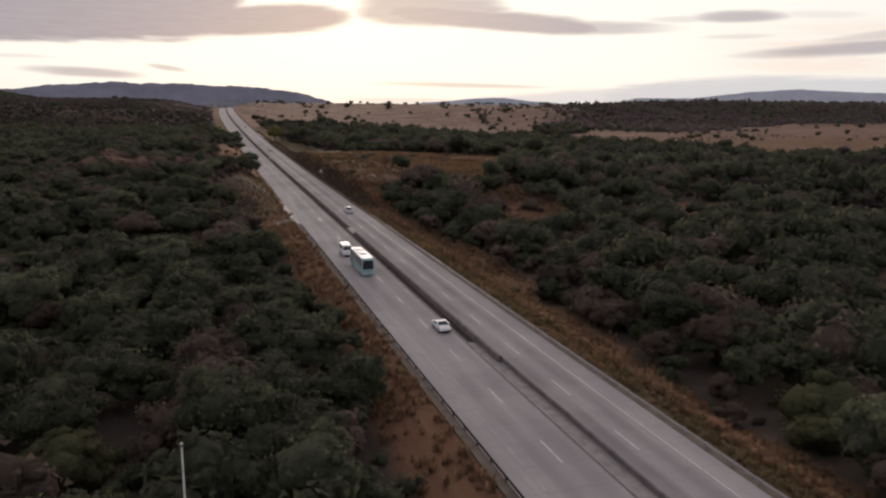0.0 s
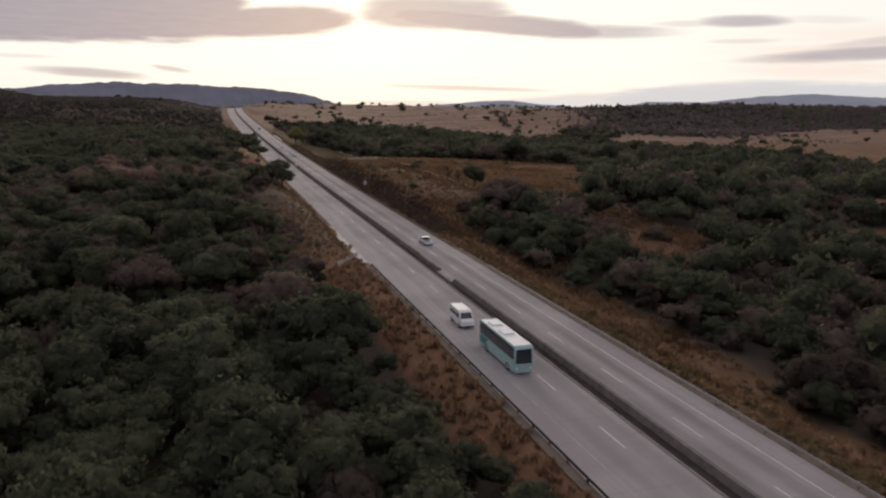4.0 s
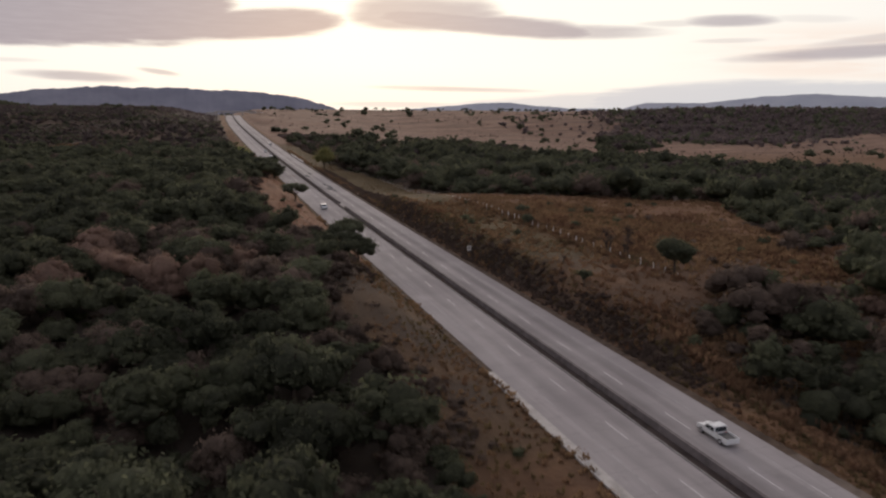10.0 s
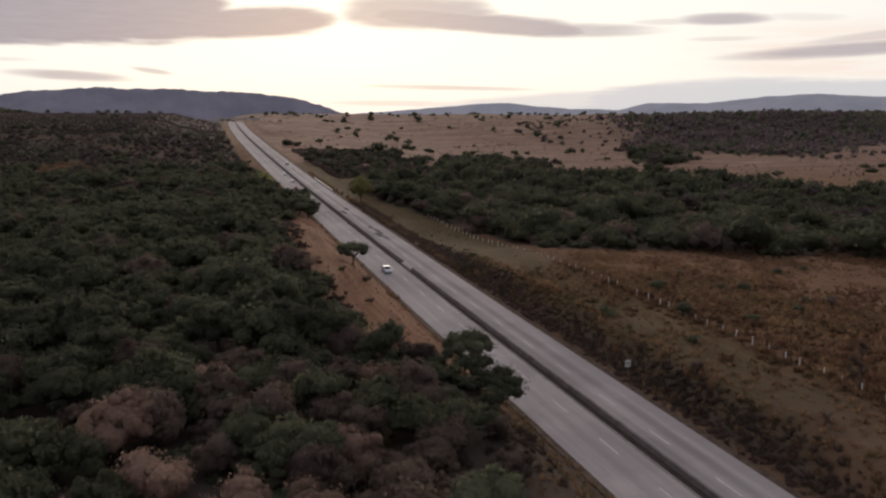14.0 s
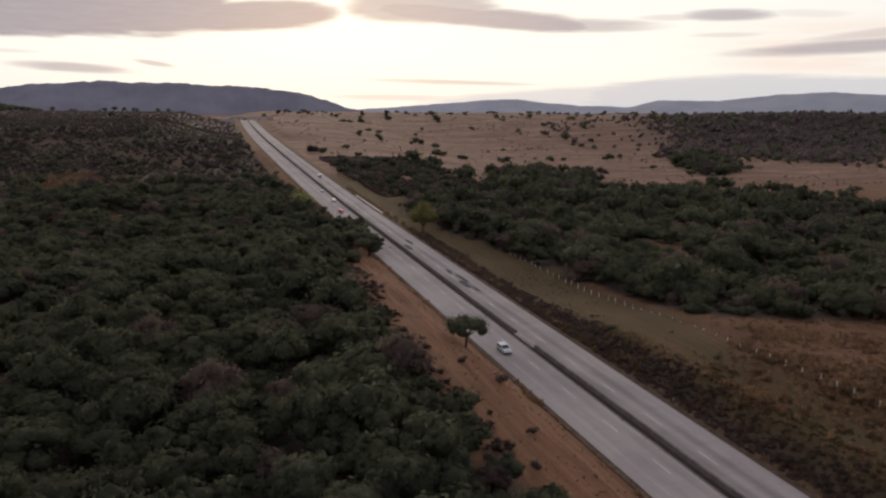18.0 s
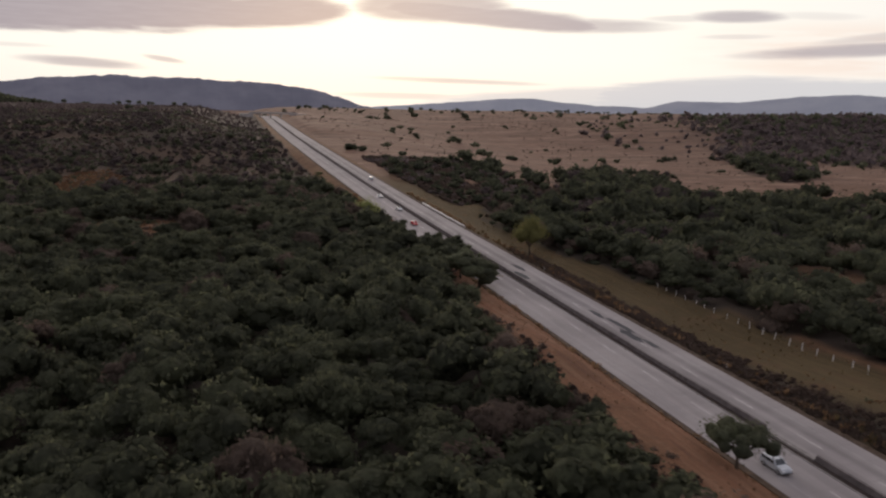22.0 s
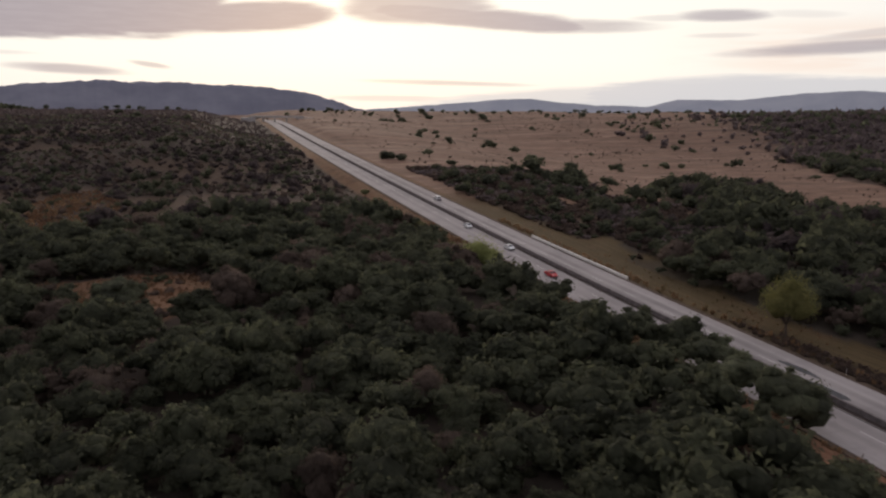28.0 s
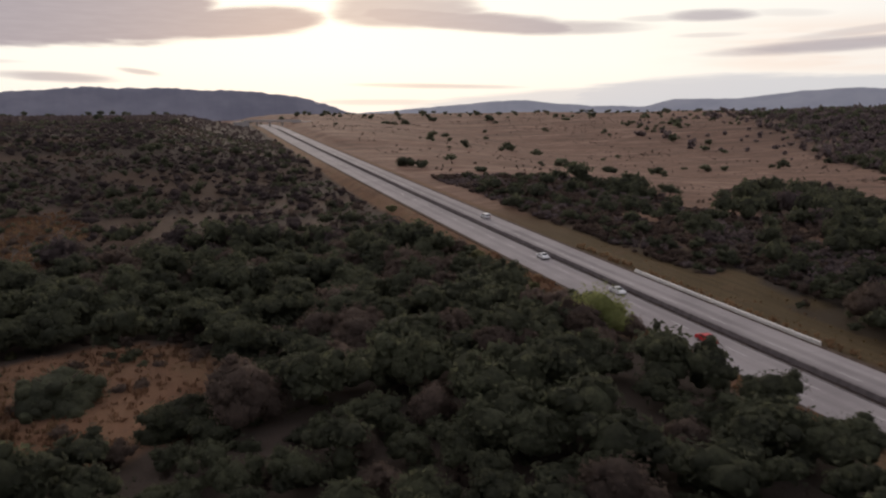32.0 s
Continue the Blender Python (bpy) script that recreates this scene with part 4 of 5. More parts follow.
def bank_share(x, y):
    """Where rough dry grass and weeds grow thick: verges, banks and fields."""
    d = x - bend(y)
    e = np.interp(y, *LEFT_EDGE)
    left = ((-d > 11.9) & (-d < e + 4)) * 1.0
    mown = (d > 20) & (d < 33 + 0.02 * (y - 300)) & (y > 302) & (y < 415)
    right = ((d > 12.4) & (d < 110) & (y < 270)) * 1.0 + ((d > 13) & (d < 150) & (y >= 262) & (y < 440)) * np.where(mown, 0.75, 0.85) + ((d > 12.8) & (d < 42) & (y >= 440) & (y < 1000)) * 0.75
    open_left = (d < -60) & (y > 590) & (y < 850) & (woods(x, y) < 0.2)
    left = left + open_left * 0.9
    return np.where(d < 0, left, right) * ((woods(x, y) < 0.5) | ((d > 18) & (d < 62) & (y > 215) & (y < 300))) * (0.45 + 0.65 * sst(0.36, 0.6, fuzz(x, y, 11, 31)))


def tuft(rng, n, spread=0.5, tall=1.0):
    """A clump of arched grass blades."""
    a = rng.uniform(0, 6.283, n)
    lean, h, w = rng.uniform(0.1, 0.55, n), tall * rng.uniform(0.45, 1.0, n), rng.uniform(0.10, 0.2, n)
    c = np.stack([rng.uniform(-spread, spread, n), rng.uniform(-spread, spread, n), np.zeros(n)], -1)
    o = np.stack([np.cos(a), np.sin(a), np.zeros(n)], -1)
    t = np.stack([-np.sin(a), np.cos(a), np.zeros(n)], -1)
    up = np.array([0, 0, 1.0])
    q = np.stack([c - t * w[:, None], c + t * w[:, None], c + t * w[:, None] * 0.6 + o * lean[:, None] + up * h[:, None], c - t * w[:, None] * 0.6 + o * lean[:, None] + up * h[:, None]], 1)
    return q.reshape(-1, 3), np.arange(n * 4).reshape(-1, 4)


def plant_grass():
    rng = np.random.default_rng(9)
    tt = [tuft(rng, 11) for _ in range(7)]
    gx, gy = spots(121, -40, 150, 40, 700, 1.3, bank_share)
    cx, cy = spots(126, -160, -80, 600, 840, 1.5, bank_share)
    gx, gy = np.concatenate([gx, cx]), np.concatenate([gy, cy])
    d = gx - bend(gy)
    mown = ((d < 0) & (d > -40) & (gy > 335) & (gy < 560)) | ((d > 15) & (gy > 430))
    m = ahead(gx, gy) & (~mown | (rng.random(len(gx)) < 0.3))
    gx, gy = gx[m], gy[m]
    d = gx - bend(gy)
    hue = fuzz(gx, gy, 14, 33) + 0.35 * (rng.random(len(gx)) - 0.5)
    rusty = np.where(d < 0, np.where((gy > 225) & (gy < 335), 0.22, 0.62), np.where(gy < 262, np.where(np.abs(d - 19.5) < 3, 0.75, 0.25), np.where(gy > 430, 0.12, np.where(d < 34, np.where(gy < 302, 0.5, 0.2), 0.42))))
    olive = np.where(d < 0, np.where((gy > 225) & (gy < 335), 0.5, 0.10), np.where(gy < 262, np.where(d < 17, 0.75, 0.15), np.where(gy > 430, np.where(d < 17, 0.3, 0.62), np.where(d < 34, 0.35, 0.15))))
    k = np.where(hue - 0.5 + rusty > 0.55, 1, np.where(0.5 - hue + olive > 0.5, 2, 0))
    k = np.where((gy < 262) & (d > 0) & (np.abs(d - 19.5 - 3 * (fuzz(gx, gy, 20, 39) - 0.5)) < 2.4) & (rng.random(len(gx)) < 0.8), 3, k)
    k = np.where((d < 0) & (gy < 560) & (rng.random(len(gx)) < np.where((gy > 225) & (gy < 335), 0.12, 0.9)), 3, k)
    sc = rng.uniform(0.55, 1.2, len(gx)) * np.where((gy < 262) & (np.abs(d - 19.5) < 2.6), 1.45, 1.0) * np.where((d > 0) & (gy < 262) & (d < 15.5), 0.6, 1.0) * np.where((d > 15) & (gy > 430), 0.4, 1.0) * np.where((d < 0) & (gy > 230) & (gy < 560), np.where(gy < 335, 0.62, 0.3), 1.0) * np.where((d > 20) & (gy > 262) & (gy < 430), np.where((d < 34) & (gy > 302), 0.66, 1.0), 1.0)
    for i, (nm, mat, lab) in enumerate((("rough_grass", DRYG, "rough dry tan grass on the verges and field"), ("rusty_grass", RUST, "tall rust-coloured dry grass on the verges and field"), ("olive_grass", OLIVE, "low olive-green grass on the verges"), ("straw_grass", STRAW, "tall pale orange straw on the verges"))):
        m = k == i
        scatter(nm, tt, gx[m], gy[m], sc[m], 21 + 40 * i, mat, lab, sink=0.06)
    ex, ey = spots(129, -14, 27, 40, 640, 0.85, lambda a, b: np.where(a < 0, 0.85 * sst(-13.6, -12.3, a) * sst(-11.0 - 0.6 * fuzz(a * 0.2, b, 7, 61), -11.5, a) * (b > 225), 0.8 * (a > 12.2) * (a < 26) * (b < 255)))
    em = ahead(ex, ey)
    ex, ey = ex[em], ey[em]
    pale = (fuzz(ex, ey, 10, 51) > 0.5) | (ex < 0)
    for i, (nm, m, mat, lab) in enumerate((("edge_grass", pale, DRYG, "dry tan grass along the road edge"), ("bank_grass", ~pale, OLIVE, "olive-green grass down the embankment"))):
        scatter(nm, tt, ex[m], ey[m], rng.uniform(0.3, 0.62, m.sum()) * np.where(ex[m] < 0, 0.7 + 0.9 * sst(0.45, 0.7, fuzz(ex[m], ey[m], 5, 63)), 1.0), 151 + i, mat, lab, sink=0.05)
    # dead brush on the cutting beside the carriageway, bushier and paler along its top
    def low(a, b):
        return 0.97 * sst(12.3, 12.8, a) * sst(np.where(b < 395, 18.0, 19.5), np.where(b < 395, 15.0, 15.5), a + 3 * fuzz(a, b, 15, 4) - 1.5) * sst(236, 256, b) * sst(585, 540, b)
    bx, by = spots(122, 12, 22, 225, 590, 0.72, low)
    dome = templates(214, 6, 70, 0.2, 1, 1, 1.2, 1.45)
    scatter("bank_brush", templates(218, 6, 26, 0.2, 1, 1, 1.2, 1.25), bx, by, rng.uniform(0.4, 0.95, len(bx)), 22, BRUSH, "dark dead brush on the roadside bank", sink=0.2)

    def upper(a, b):
        return 0.85 * sst(14.2, 15.8, a) * sst(23.0, 19.5, a + 4 * fuzz(a, b, 18, 6) - 2) * sst(246, 266, b) * sst(420, 385, b)
    bx, by = spots(124, 14, 24, 240, 430, 0.9, upper)
    h = fuzz(bx, by, 13, 35) + 0.12 * (rng.random(len(bx)) - 0.5)
    for i, (nm, m, mat, lab) in enumerate((("bank_bushes", h < 0.56, OLIVE, "olive bushes along the top of the bank"), ("bank_scrub", (h >= 0.56) & (h < 0.7), DRYG, "dry golden scrub along the top of the bank"), ("rusty_scrub", h >= 0.7, RUST, "rust-brown scrub along the top of the bank"))):
        scatter(nm, templates(220, 5, 24, 0.22, 1, 1, 1.2, 1.2), bx[m], by[m], rng.uniform(0.3, 0.68, m.sum()), 81 + i, mat, lab, sink=0.25)
    # low clumps that mottle the rough field
    fx, fy = spots(127, 20, 150, 240, 440, 2.3, lambda a, b: 0.85 * (bank_share(a, b) > 0.28) * (1 - 0.75 * ((a > 20) & (a < 34) & (b > 298) & (b < 415))))
    pick = fuzz(fx, fy, 9, 37) + 0.25 * (rng.random(len(fx)) - 0.5)
    mound = templates(217, 6, 30, 0.28, 1, 1, 1.3, 0.95, 0.6)
    for i, (nm, m, mat, lab) in enumerate((("tan_clumps", pick < 0.52, DRYG, "low tan clumps of dry grass in the field"), ("rusty_clumps", (pick >= 0.52) & (pick < 0.68), RUST, "low rust-brown clumps in the field"), ("olive_clumps", pick >= 0.68, OLIVE, "low olive clumps in the field"))):
        scatter(nm, mound, fx[m], fy[m], rng.uniform(0.6, 1.5, m.sum()), 131 + i, mat, lab, sink=0.2)
    sx, sy = spots(128, 15, 25, 55, 238, 0.95, lambda a, b: 0.85 * (np.abs(a - 19 - 5 * (fuzz(a * 0.3, b, 30, 43) - 0.5)) < 1.3 + 1.2 * fuzz(a, b, 12, 44)))
    scatter("straw_ridge", dome, sx, sy, rng.uniform(0.55, 1.05, len(sx)), 141, GOLD, "tall pale orange straw along the embankment", sink=0.15)
    # bushes loose on the verges and in the field
    vx, vy = spots(125, -160, 140, 60, 840, 5.0, lambda a, b: np.where(a < -60, 0.6, np.where(a < 0, 0.03, 0.08) * (b < 440)) * bank_share(a, b) * (np.abs(a) > 15))
    h = rng.random(len(vx))
    for i, (nm, m, mat, lab) in enumerate((("verge_bushes", h < 0.5, LEAF, "small dark green bushes in the dry grass"), ("dead_bushes", h >= 0.5, TWIG, "small dead brown bushes in the dry grass"))):
        scatter(nm, dome, vx[m], vy[m], rng.uniform(0.7, 1.7, m.sum()), 91 + i, mat, lab, sink=0.25)
    # low dead brush where the woods meet the verge
    def skirt(a, b):
        rim = np.interp(b, *LEFT_EDGE) + a - bend(b)
        return 0.8 * sst(-3.0, 0.0, rim) * sst(7.5, 2.0, rim + 4 * fuzz(a, b, 12, 73) - 2) * (b > 225) * sst(0.34, 0.5, fuzz(a, b, 16, 75))
    kx, ky = spots(132, -42, -14, 225, 560, 1.35, skirt)
    k = fuzz(kx, ky, 10, 77)
    brush = templates(222, 6, 36, 0.2, 1, 1, 1.3, 1.35)
    for i, (nm, m, mat, lab) in enumerate((("skirt_brush", k < 0.5, BRUSH, "low dark dead brush along the edge of the woods"), ("skirt_scrub", k >= 0.5, TWIG, "low grey-brown scrub along the edge of the woods"))):
        scatter(nm, brush, kx[m], ky[m], rng.uniform(0.4, 1.15, m.sum()), 181 + i, mat, lab, sink=0.2)
    mx, my = spots(123, -0.8, 0.2, 109, 700, 0.9, lambda a, b: 0.7 * sst(0.4, 0.55, fuzz(a * 9, b, 14, 8)))
    scatter("median_weeds", tt, mx, my, rng.uniform(0.3, 0.6, len(mx)), 23, BRUSH, "dry dark weeds along the median", sink=0.03)


plant_grass()


def plant_far():
    rng = np.random.default_rng(5)
    lone = templates(205, 6, 120, 0.5, 1, 4, 3.6, 6.0, 0.7)
    far = templates(206, 6, 14, 1.5, 1, 1, 4.2, 6.2)

    def sparse(x, y):
        g = fuzz(x, y, 90, 21)
        h = fuzz(x, y, 30, 22)
        return np.where(woods(x, y) > 0.3, 0, 0.006 + (0.045 + 0.08 * sst(300, 480, x)) * sst(0.52, 0.72, g) * sst(0.45, 0.6, h))
    x, y = spots(103, 60, 900, 560, 1760, 9, sparse)
    scatter("field_trees", lone, x, y, rng.uniform(0.6, 1.5, len(x)), 5, LEAF, "scattered dark trees on the dry grassland")
    x, y = spots(108, 40, 800, 640, 1740, 5.5, lambda a, b: np.where(woods(a, b) > 0.3, 0, 0.05 + 0.30 * sst(0.46, 0.7, fuzz(a * 0.4, b, 26, 23))))
    scatter("field_bushes", templates(207, 4, 6, 0.5, 1, 0, 1.3, 1.3), x, y, rng.uniform(0.4, 1.1, len(x)), 16, TWIG, "low dead brush dotted over the dry grassland", sink=0.2)
    x, y = spots(104, 400, 1500, 820, 1720, 8.4, lambda a, b: woods(a, b))
    size, mixed = np.clip(rng.lognormal(-0.15, 0.35, len(x)), 0.4, 1.8), rng.random(len(x)) < 0.25 + 0.6 * (fuzz(x, y, 80, 47) - 0.5)
    scatter("ridge_woods", far, x[mixed], y[mixed], size[mixed], 6, LEAF, "dark woods over the far ridge")
    scatter("ridge_thicket", far, x[~mixed], y[~mixed], size[~mixed], 66, HAZED, "dark leafless thicket over the far ridge")
    x, y = spots(130, -330, -12, 690, 1120, 3.6, lambda a, b: np.where(a - bend(b) < -19, 0.9 - 0.75 * sst(0.54, 0.62, fuzz(a * 0.35, b, 22, 55)), 0) * ((woods(a, b) > 0.1) | (b > 960)) * sst(690, 760, b) * ahead(a, b))
    pick = fuzz(x * 0.5, y, 20, 57) + 0.3 * (rng.random(len(x)) - 0.5)
    bush = templates(219, 5, 14, 0.32, 1, 1, 1.5, 1.9)
    for i, (nm, m, mat, lab) in enumerate((("slope_scrub", pick < 0.5, HAZED, "low grey-brown scrub over the long slope"), ("slope_bushes", (pick >= 0.5) & (pick < 0.66), LEAF, "low dark green bushes over the long slope"), ("slope_brush", pick >= 0.66, TWIG, "low brown brush over the long slope"))):
        scatter(nm, bush, x[m], y[m], rng.uniform(0.6, 1.35, m.sum()), 161 + i, mat, lab, sink=0.2)
    x, y = spots(131, 22, 120, 610, 860, 2.7, lambda a, b: 0.85 * (woods(a, b) > 0.3) * (b > 640 - 0.4 * (a - 22)))
    pick = fuzz(x, y, 14, 59) + 0.25 * (rng.random(len(x)) - 0.5)
    for i, (nm, m, mat, lab) in enumerate((("hollow_brush", pick < 0.55, BRUSH, "low dark brown brush in the hollow below the grassland"), ("hollow_scrub", pick >= 0.55, HAZED, "grey-brown scrub in the hollow below the grassland"))):
        scatter(nm, bush, x[m], y[m], rng.uniform(0.7, 1.6, m.sum()), 171 + i, mat, lab, sink=0.2)
    x, y = spots(105, -700, -12, 1000, 1500, 6, lambda a, b: np.where(a - bend(b) < -22, 0.45 + 0.5 * sst(0.42, 0.56, fuzz(a * 0.5, b, 50, 9)), 0))
    scatter("plateau_scrub", far, x, y, rng.uniform(0.18, 0.42, len(x)), 7, HAZED, "grey-brown scrub over the plateau")
    x, y = spots(106, -900, -320, 1400, 1900, 12, lambda a, b: 0.85 + 0 * a)
    scatter("hill_woods", far, x, y, rng.uniform(0.8, 1.3, len(x)), 8, LEAF, "dark woods on the far hill")
    x, y = spots(107, -420, 900, 1540, 1740, 20, lambda a, b: 0.06 + 0.3 * sst(0.48, 0.65, fuzz(a, b, 70, 41)))
    scatter("skyline_trees", lone, x, y, rng.uniform(0.6, 1.6, len(x)), 9, LEAF, "small trees along the skyline")


plant_far()


# ---- single trees that stand apart ----
def flat_lobes(rng, r, h, k):
    """A flat-topped crown of many small tiers, lower towards its rim."""
    out = []
    for i in range(k):
        a = 2.4 * i + rng.uniform(-0.5, 0.5)
        q = r * math.sqrt((i + 0.5) / k) * rng.uniform(0.74, 0.84)
        z = h - 0.7 - 1.7 * (q / r) ** 2 - rng.uniform(0, 1.2)
        out.append((math.cos(a) * q, math.sin(a) * q, z, r * rng.uniform(0.28, 0.40)))
    return out


def own_tree(name, label, x, y, seed, lobes, cards, size, mat, h, trunk_r, fork_at, forks, spread, squash=0.8, fill=0.76, drop=0.1):
    rng = np.random.default_rng(seed)
    v, f = crown(rng, lobes, cards, size, 2, squash, 0.2, fill)
    e = set_tree(name, (bulk("crown", v, f, mat), trunk_mesh(rng, h, trunk_r, forks, spread, fork_at)), x, y, 0.0, 1.0, label, drop=drop)
    return e


def single_trees():
    rng = np.random.default_rng(41)
    for x, y, r, h, seed in ((-17.4, 339, 5.2, 7.8, 1), (-16.6, 327.5, 4.8, 6.0, 2), (-18.2, 333.5, 4.0, 5.6, 4), (-17.8, 425.0, 5.2, 6.8, 3)):
        own_tree("umbrella_tree", "flat-topped umbrella tree with bare forked limbs beside the road", x, y, seed, flat_lobes(rng, r, h, 19), 2000, 0.15, LEAF, h, 0.24, 0.34, 8, r * 0.6, 0.85, 0.56)
    own_tree("roadside_tree", "big dark round-crowned tree leaning over the carriageway", -13.9, 530.0, 5, round_lobes(rng, 5.9, 10.6, 11, 34), 2600, 0.18, LEAF, 10.6, 0.35, 0.3, 6, 2.6)
    own_tree("roadside_tree", "low dark round-crowned tree near the carriageway edge", -24.0, 511, 6, round_lobes(rng, 3.6, 4.8, 7), 1600, 0.25, LEAF, 5.8, 0.3, 0.3, 6, 2.2)
    own_tree("roadside_tree", "dark ragged tree at the carriageway edge", -22.6, 588, 7, round_lobes(rng, 4.0, 9.6, 8, 16), 1900, 0.17, LEAF, 9.6, 0.3, 0.4, 6, 2.2)
    for i, (x, y, r, h) in enumerate(((-15.4, 541, 5.0, 9.2), (-13.8, 549, 5.4, 9.8), (-14.0, 558, 5.6, 10.0), (-17.0, 567, 5.6, 9.6), (-21.5, 577, 4.8, 8.4))):
        own_tree("roadside_tree", "dark green tree in the row crowding the carriageway edge", x, y, 140 + i, round_lobes(rng, r, h, 7, 24), 1600, 0.17, LEAF, h, 0.28, 0.3, 6, 2.0)
    own_tree("yellow_tree", "round yellow-green tree on a bare trunk on the verge", 15.9, 562.5, 8, [(0, 0, 8.2, 5.0), (3.1, 0.7, 7.2, 3.4), (-3.2, -0.4, 7.1, 3.3), (0.4, 2.8, 7.6, 3.3), (0.1, -2.9, 6.9, 3.2), (0.2, 0, 10.6, 3.0)], 3400, 0.19, LIME, 9.5, 0.32, 0.33, 7, 2.6, 1.0, 0.6)
    own_tree("lime_tree", "bright yellow-green bushy tree among dark woods", -22.6, 629.6, 9, [(0, 0, 6.8, 4.8), (3.6, 0.4, 5.2, 3.6), (-3.7, 0.2, 5.4, 3.8), (0.2, 3.2, 5.4, 3.4), (1.6, -3.0, 4.8, 3.4)], 3000, 0.19, LIMEB, 6.5, 0.25, 0.3, 6, 1.8, 0.95, 0.6)
    for i, (x, y, r, h) in enumerate(((-70, 320, 6.4, 10.0), (-51.2, 292.4, 5.4, 9.4), (-57.0, 294, 4.8, 8.8), (-65.5, 306, 4.8, 8.2), (-74, 296, 5.6, 8.8), (-60, 334, 4.2, 7.4), (-34, 328, 4.2, 6.6), (-44, 306, 4.2, 7.2), (61, 262, 3.8, 4.4), (72, 271, 4.2, 4.8), (84, 283, 4.4, 5.0), (58, 244, 3.6, 4.2), (88, 262, 4.0, 4.6))):
        own_tree("brown_tree", "big leafless pale brown tree with a domed twiggy crown", x, y, 160 + i, round_lobes(rng, r, h, 8, 26), 2200, 0.155, TWIGP, h, 0.24, 0.25, 7, r * 0.5, 0.9, 0.74)
    own_tree("lone_tree", "dark round tree on a short bare trunk in the dry field", 37.0, 286, 10, round_lobes(rng, 4.0, 8.6, 8, 16), 1900, 0.18, LEAF, 8.6, 0.26, 0.3, 6, 1.9, 1.0)
    for i, (x, y, r, h) in enumerate(((36.5, 352, 2.2, 3.2), (44, 372, 2.4, 3.0), (19, 355, 1.2, 2.9), (17.2, 286, 1.3, 3.6), (31, 264, 4.2, 4.8), (41, 266, 4.8, 5.4), (24.5, 236, 5.0, 6.4), (28, 229, 4.6, 6.0))):
        own_tree("field_tree", "small dark tree standing in dry grass", x, y, 50 + i, round_lobes(rng, r, h, 5), 360, 0.2, LEAF, h, 0.13, 0.3, 5, r * 0.5)
    for i, (x, y, r, h) in enumerate(((-22.5, 143, 2.8, 4.8), (36.5, 79, 6.8, 8.8), (30.5, 75, 3.8, 5.6), (41, 72, 4.6, 6.4), (-51, 87, 5.0, 7.0), (-59, 86, 5.0, 6.4), (-44, 112, 3.0, 4.6), (-25, 125, 2.6, 3.8), (-17, 668, 2.6, 3.2), (-16.4, 701, 2.4, 3.0), (-18, 742, 2.5, 2.9), (-16.5, 784, 2.2, 2.6))):
        own_tree("olive_tree", "olive-green bushy tree lighter than the woods round it", x, y, 70 + i, round_lobes(rng, r, h, 7, 24), 1500, 0.16, MID, h, 0.2, 0.3, 5, r * 0.5)
    for i, (x, y, r, h) in enumerate(((28, 912, 5.5, 6.5), (36, 905, 4, 4.5), (155, 966, 5.5, 7), (160, 962, 4.5, 5), (167, 923, 4.5, 6), (223, 951, 5, 6.5), (281, 972, 5, 7), (130, 814, 5.5, 5.5), (150, 800, 4.5, 5), (60, 880, 3, 3.5), (-146, 1166, 5, 6.5), (-128, 1102, 4.6, 6), (-90, 1100, 4.6, 6), (979, 1309, 5, 14), (183, 1415, 8, 9), (147, 1378, 7, 6.5), (158, 1380, 6, 6), (452, 1488, 8, 7), (250, 1500, 7, 8), (332, 1495, 9, 12))):
        own_tree("grassland_tree", "dark spreading tree alone on the dry grassland", x, y, 90 + i, round_lobes(rng, r, h, 6), 520, 0.36, LEAF, h, 0.25, 0.3, 5, r * 0.5)
    for i, (x, y, r, h) in enumerate(((-110.0, 631.0, 7.4, 8.0), (-94.4, 613.4, 4.8, 6.4), (-124, 626, 5.0, 6.6))):
        own_tree("clearing_tree", "broad dark domed tree standing on bare rusty ground", x, y, 180 + i, round_lobes(rng, r, h, 9, 34), 2400, 0.17, LEAF, h, 0.3, 0.3, 6, r * 0.5)
    for i, (x, y, r, h) in enumerate(((36.2, 310, 1.9, 5.6), (38.0, 304, 1.5, 4.8), (47, 318, 1.6, 4.2))):
        own_tree("bare_tree", "bare upright tree with thin grey-brown twigs in dry grass", x, y, 190 + i, [(0, 0, h * 0.72, r), (r * 0.6, 0.2, h * 0.6, r * 0.6), (-r * 0.5, -0.3, h * 0.85, r * 0.6)], 420, 0.11, BRUSH, h, 0.2, 0.3, 8, r * 0.7, 1.3, 0.2)
    # bare snags
    for i, (x, y, h) in enumerate(((36.3, 309, 4.4), (37.6, 305, 3.2), (20, 300, 2.6))):
        me = trunk_mesh(np.random.default_rng(120 + i), h, 0.2, 7, 1.0, 0.5)
        o = new("dead_tree")
        p = new("trunk", me)
        p.parent = o
        o.location = (x, y, hgt(x, y))
        tagged(o, "bare dead snag with upright limbs in dry grass", "tree", "dead trees")


single_trees()


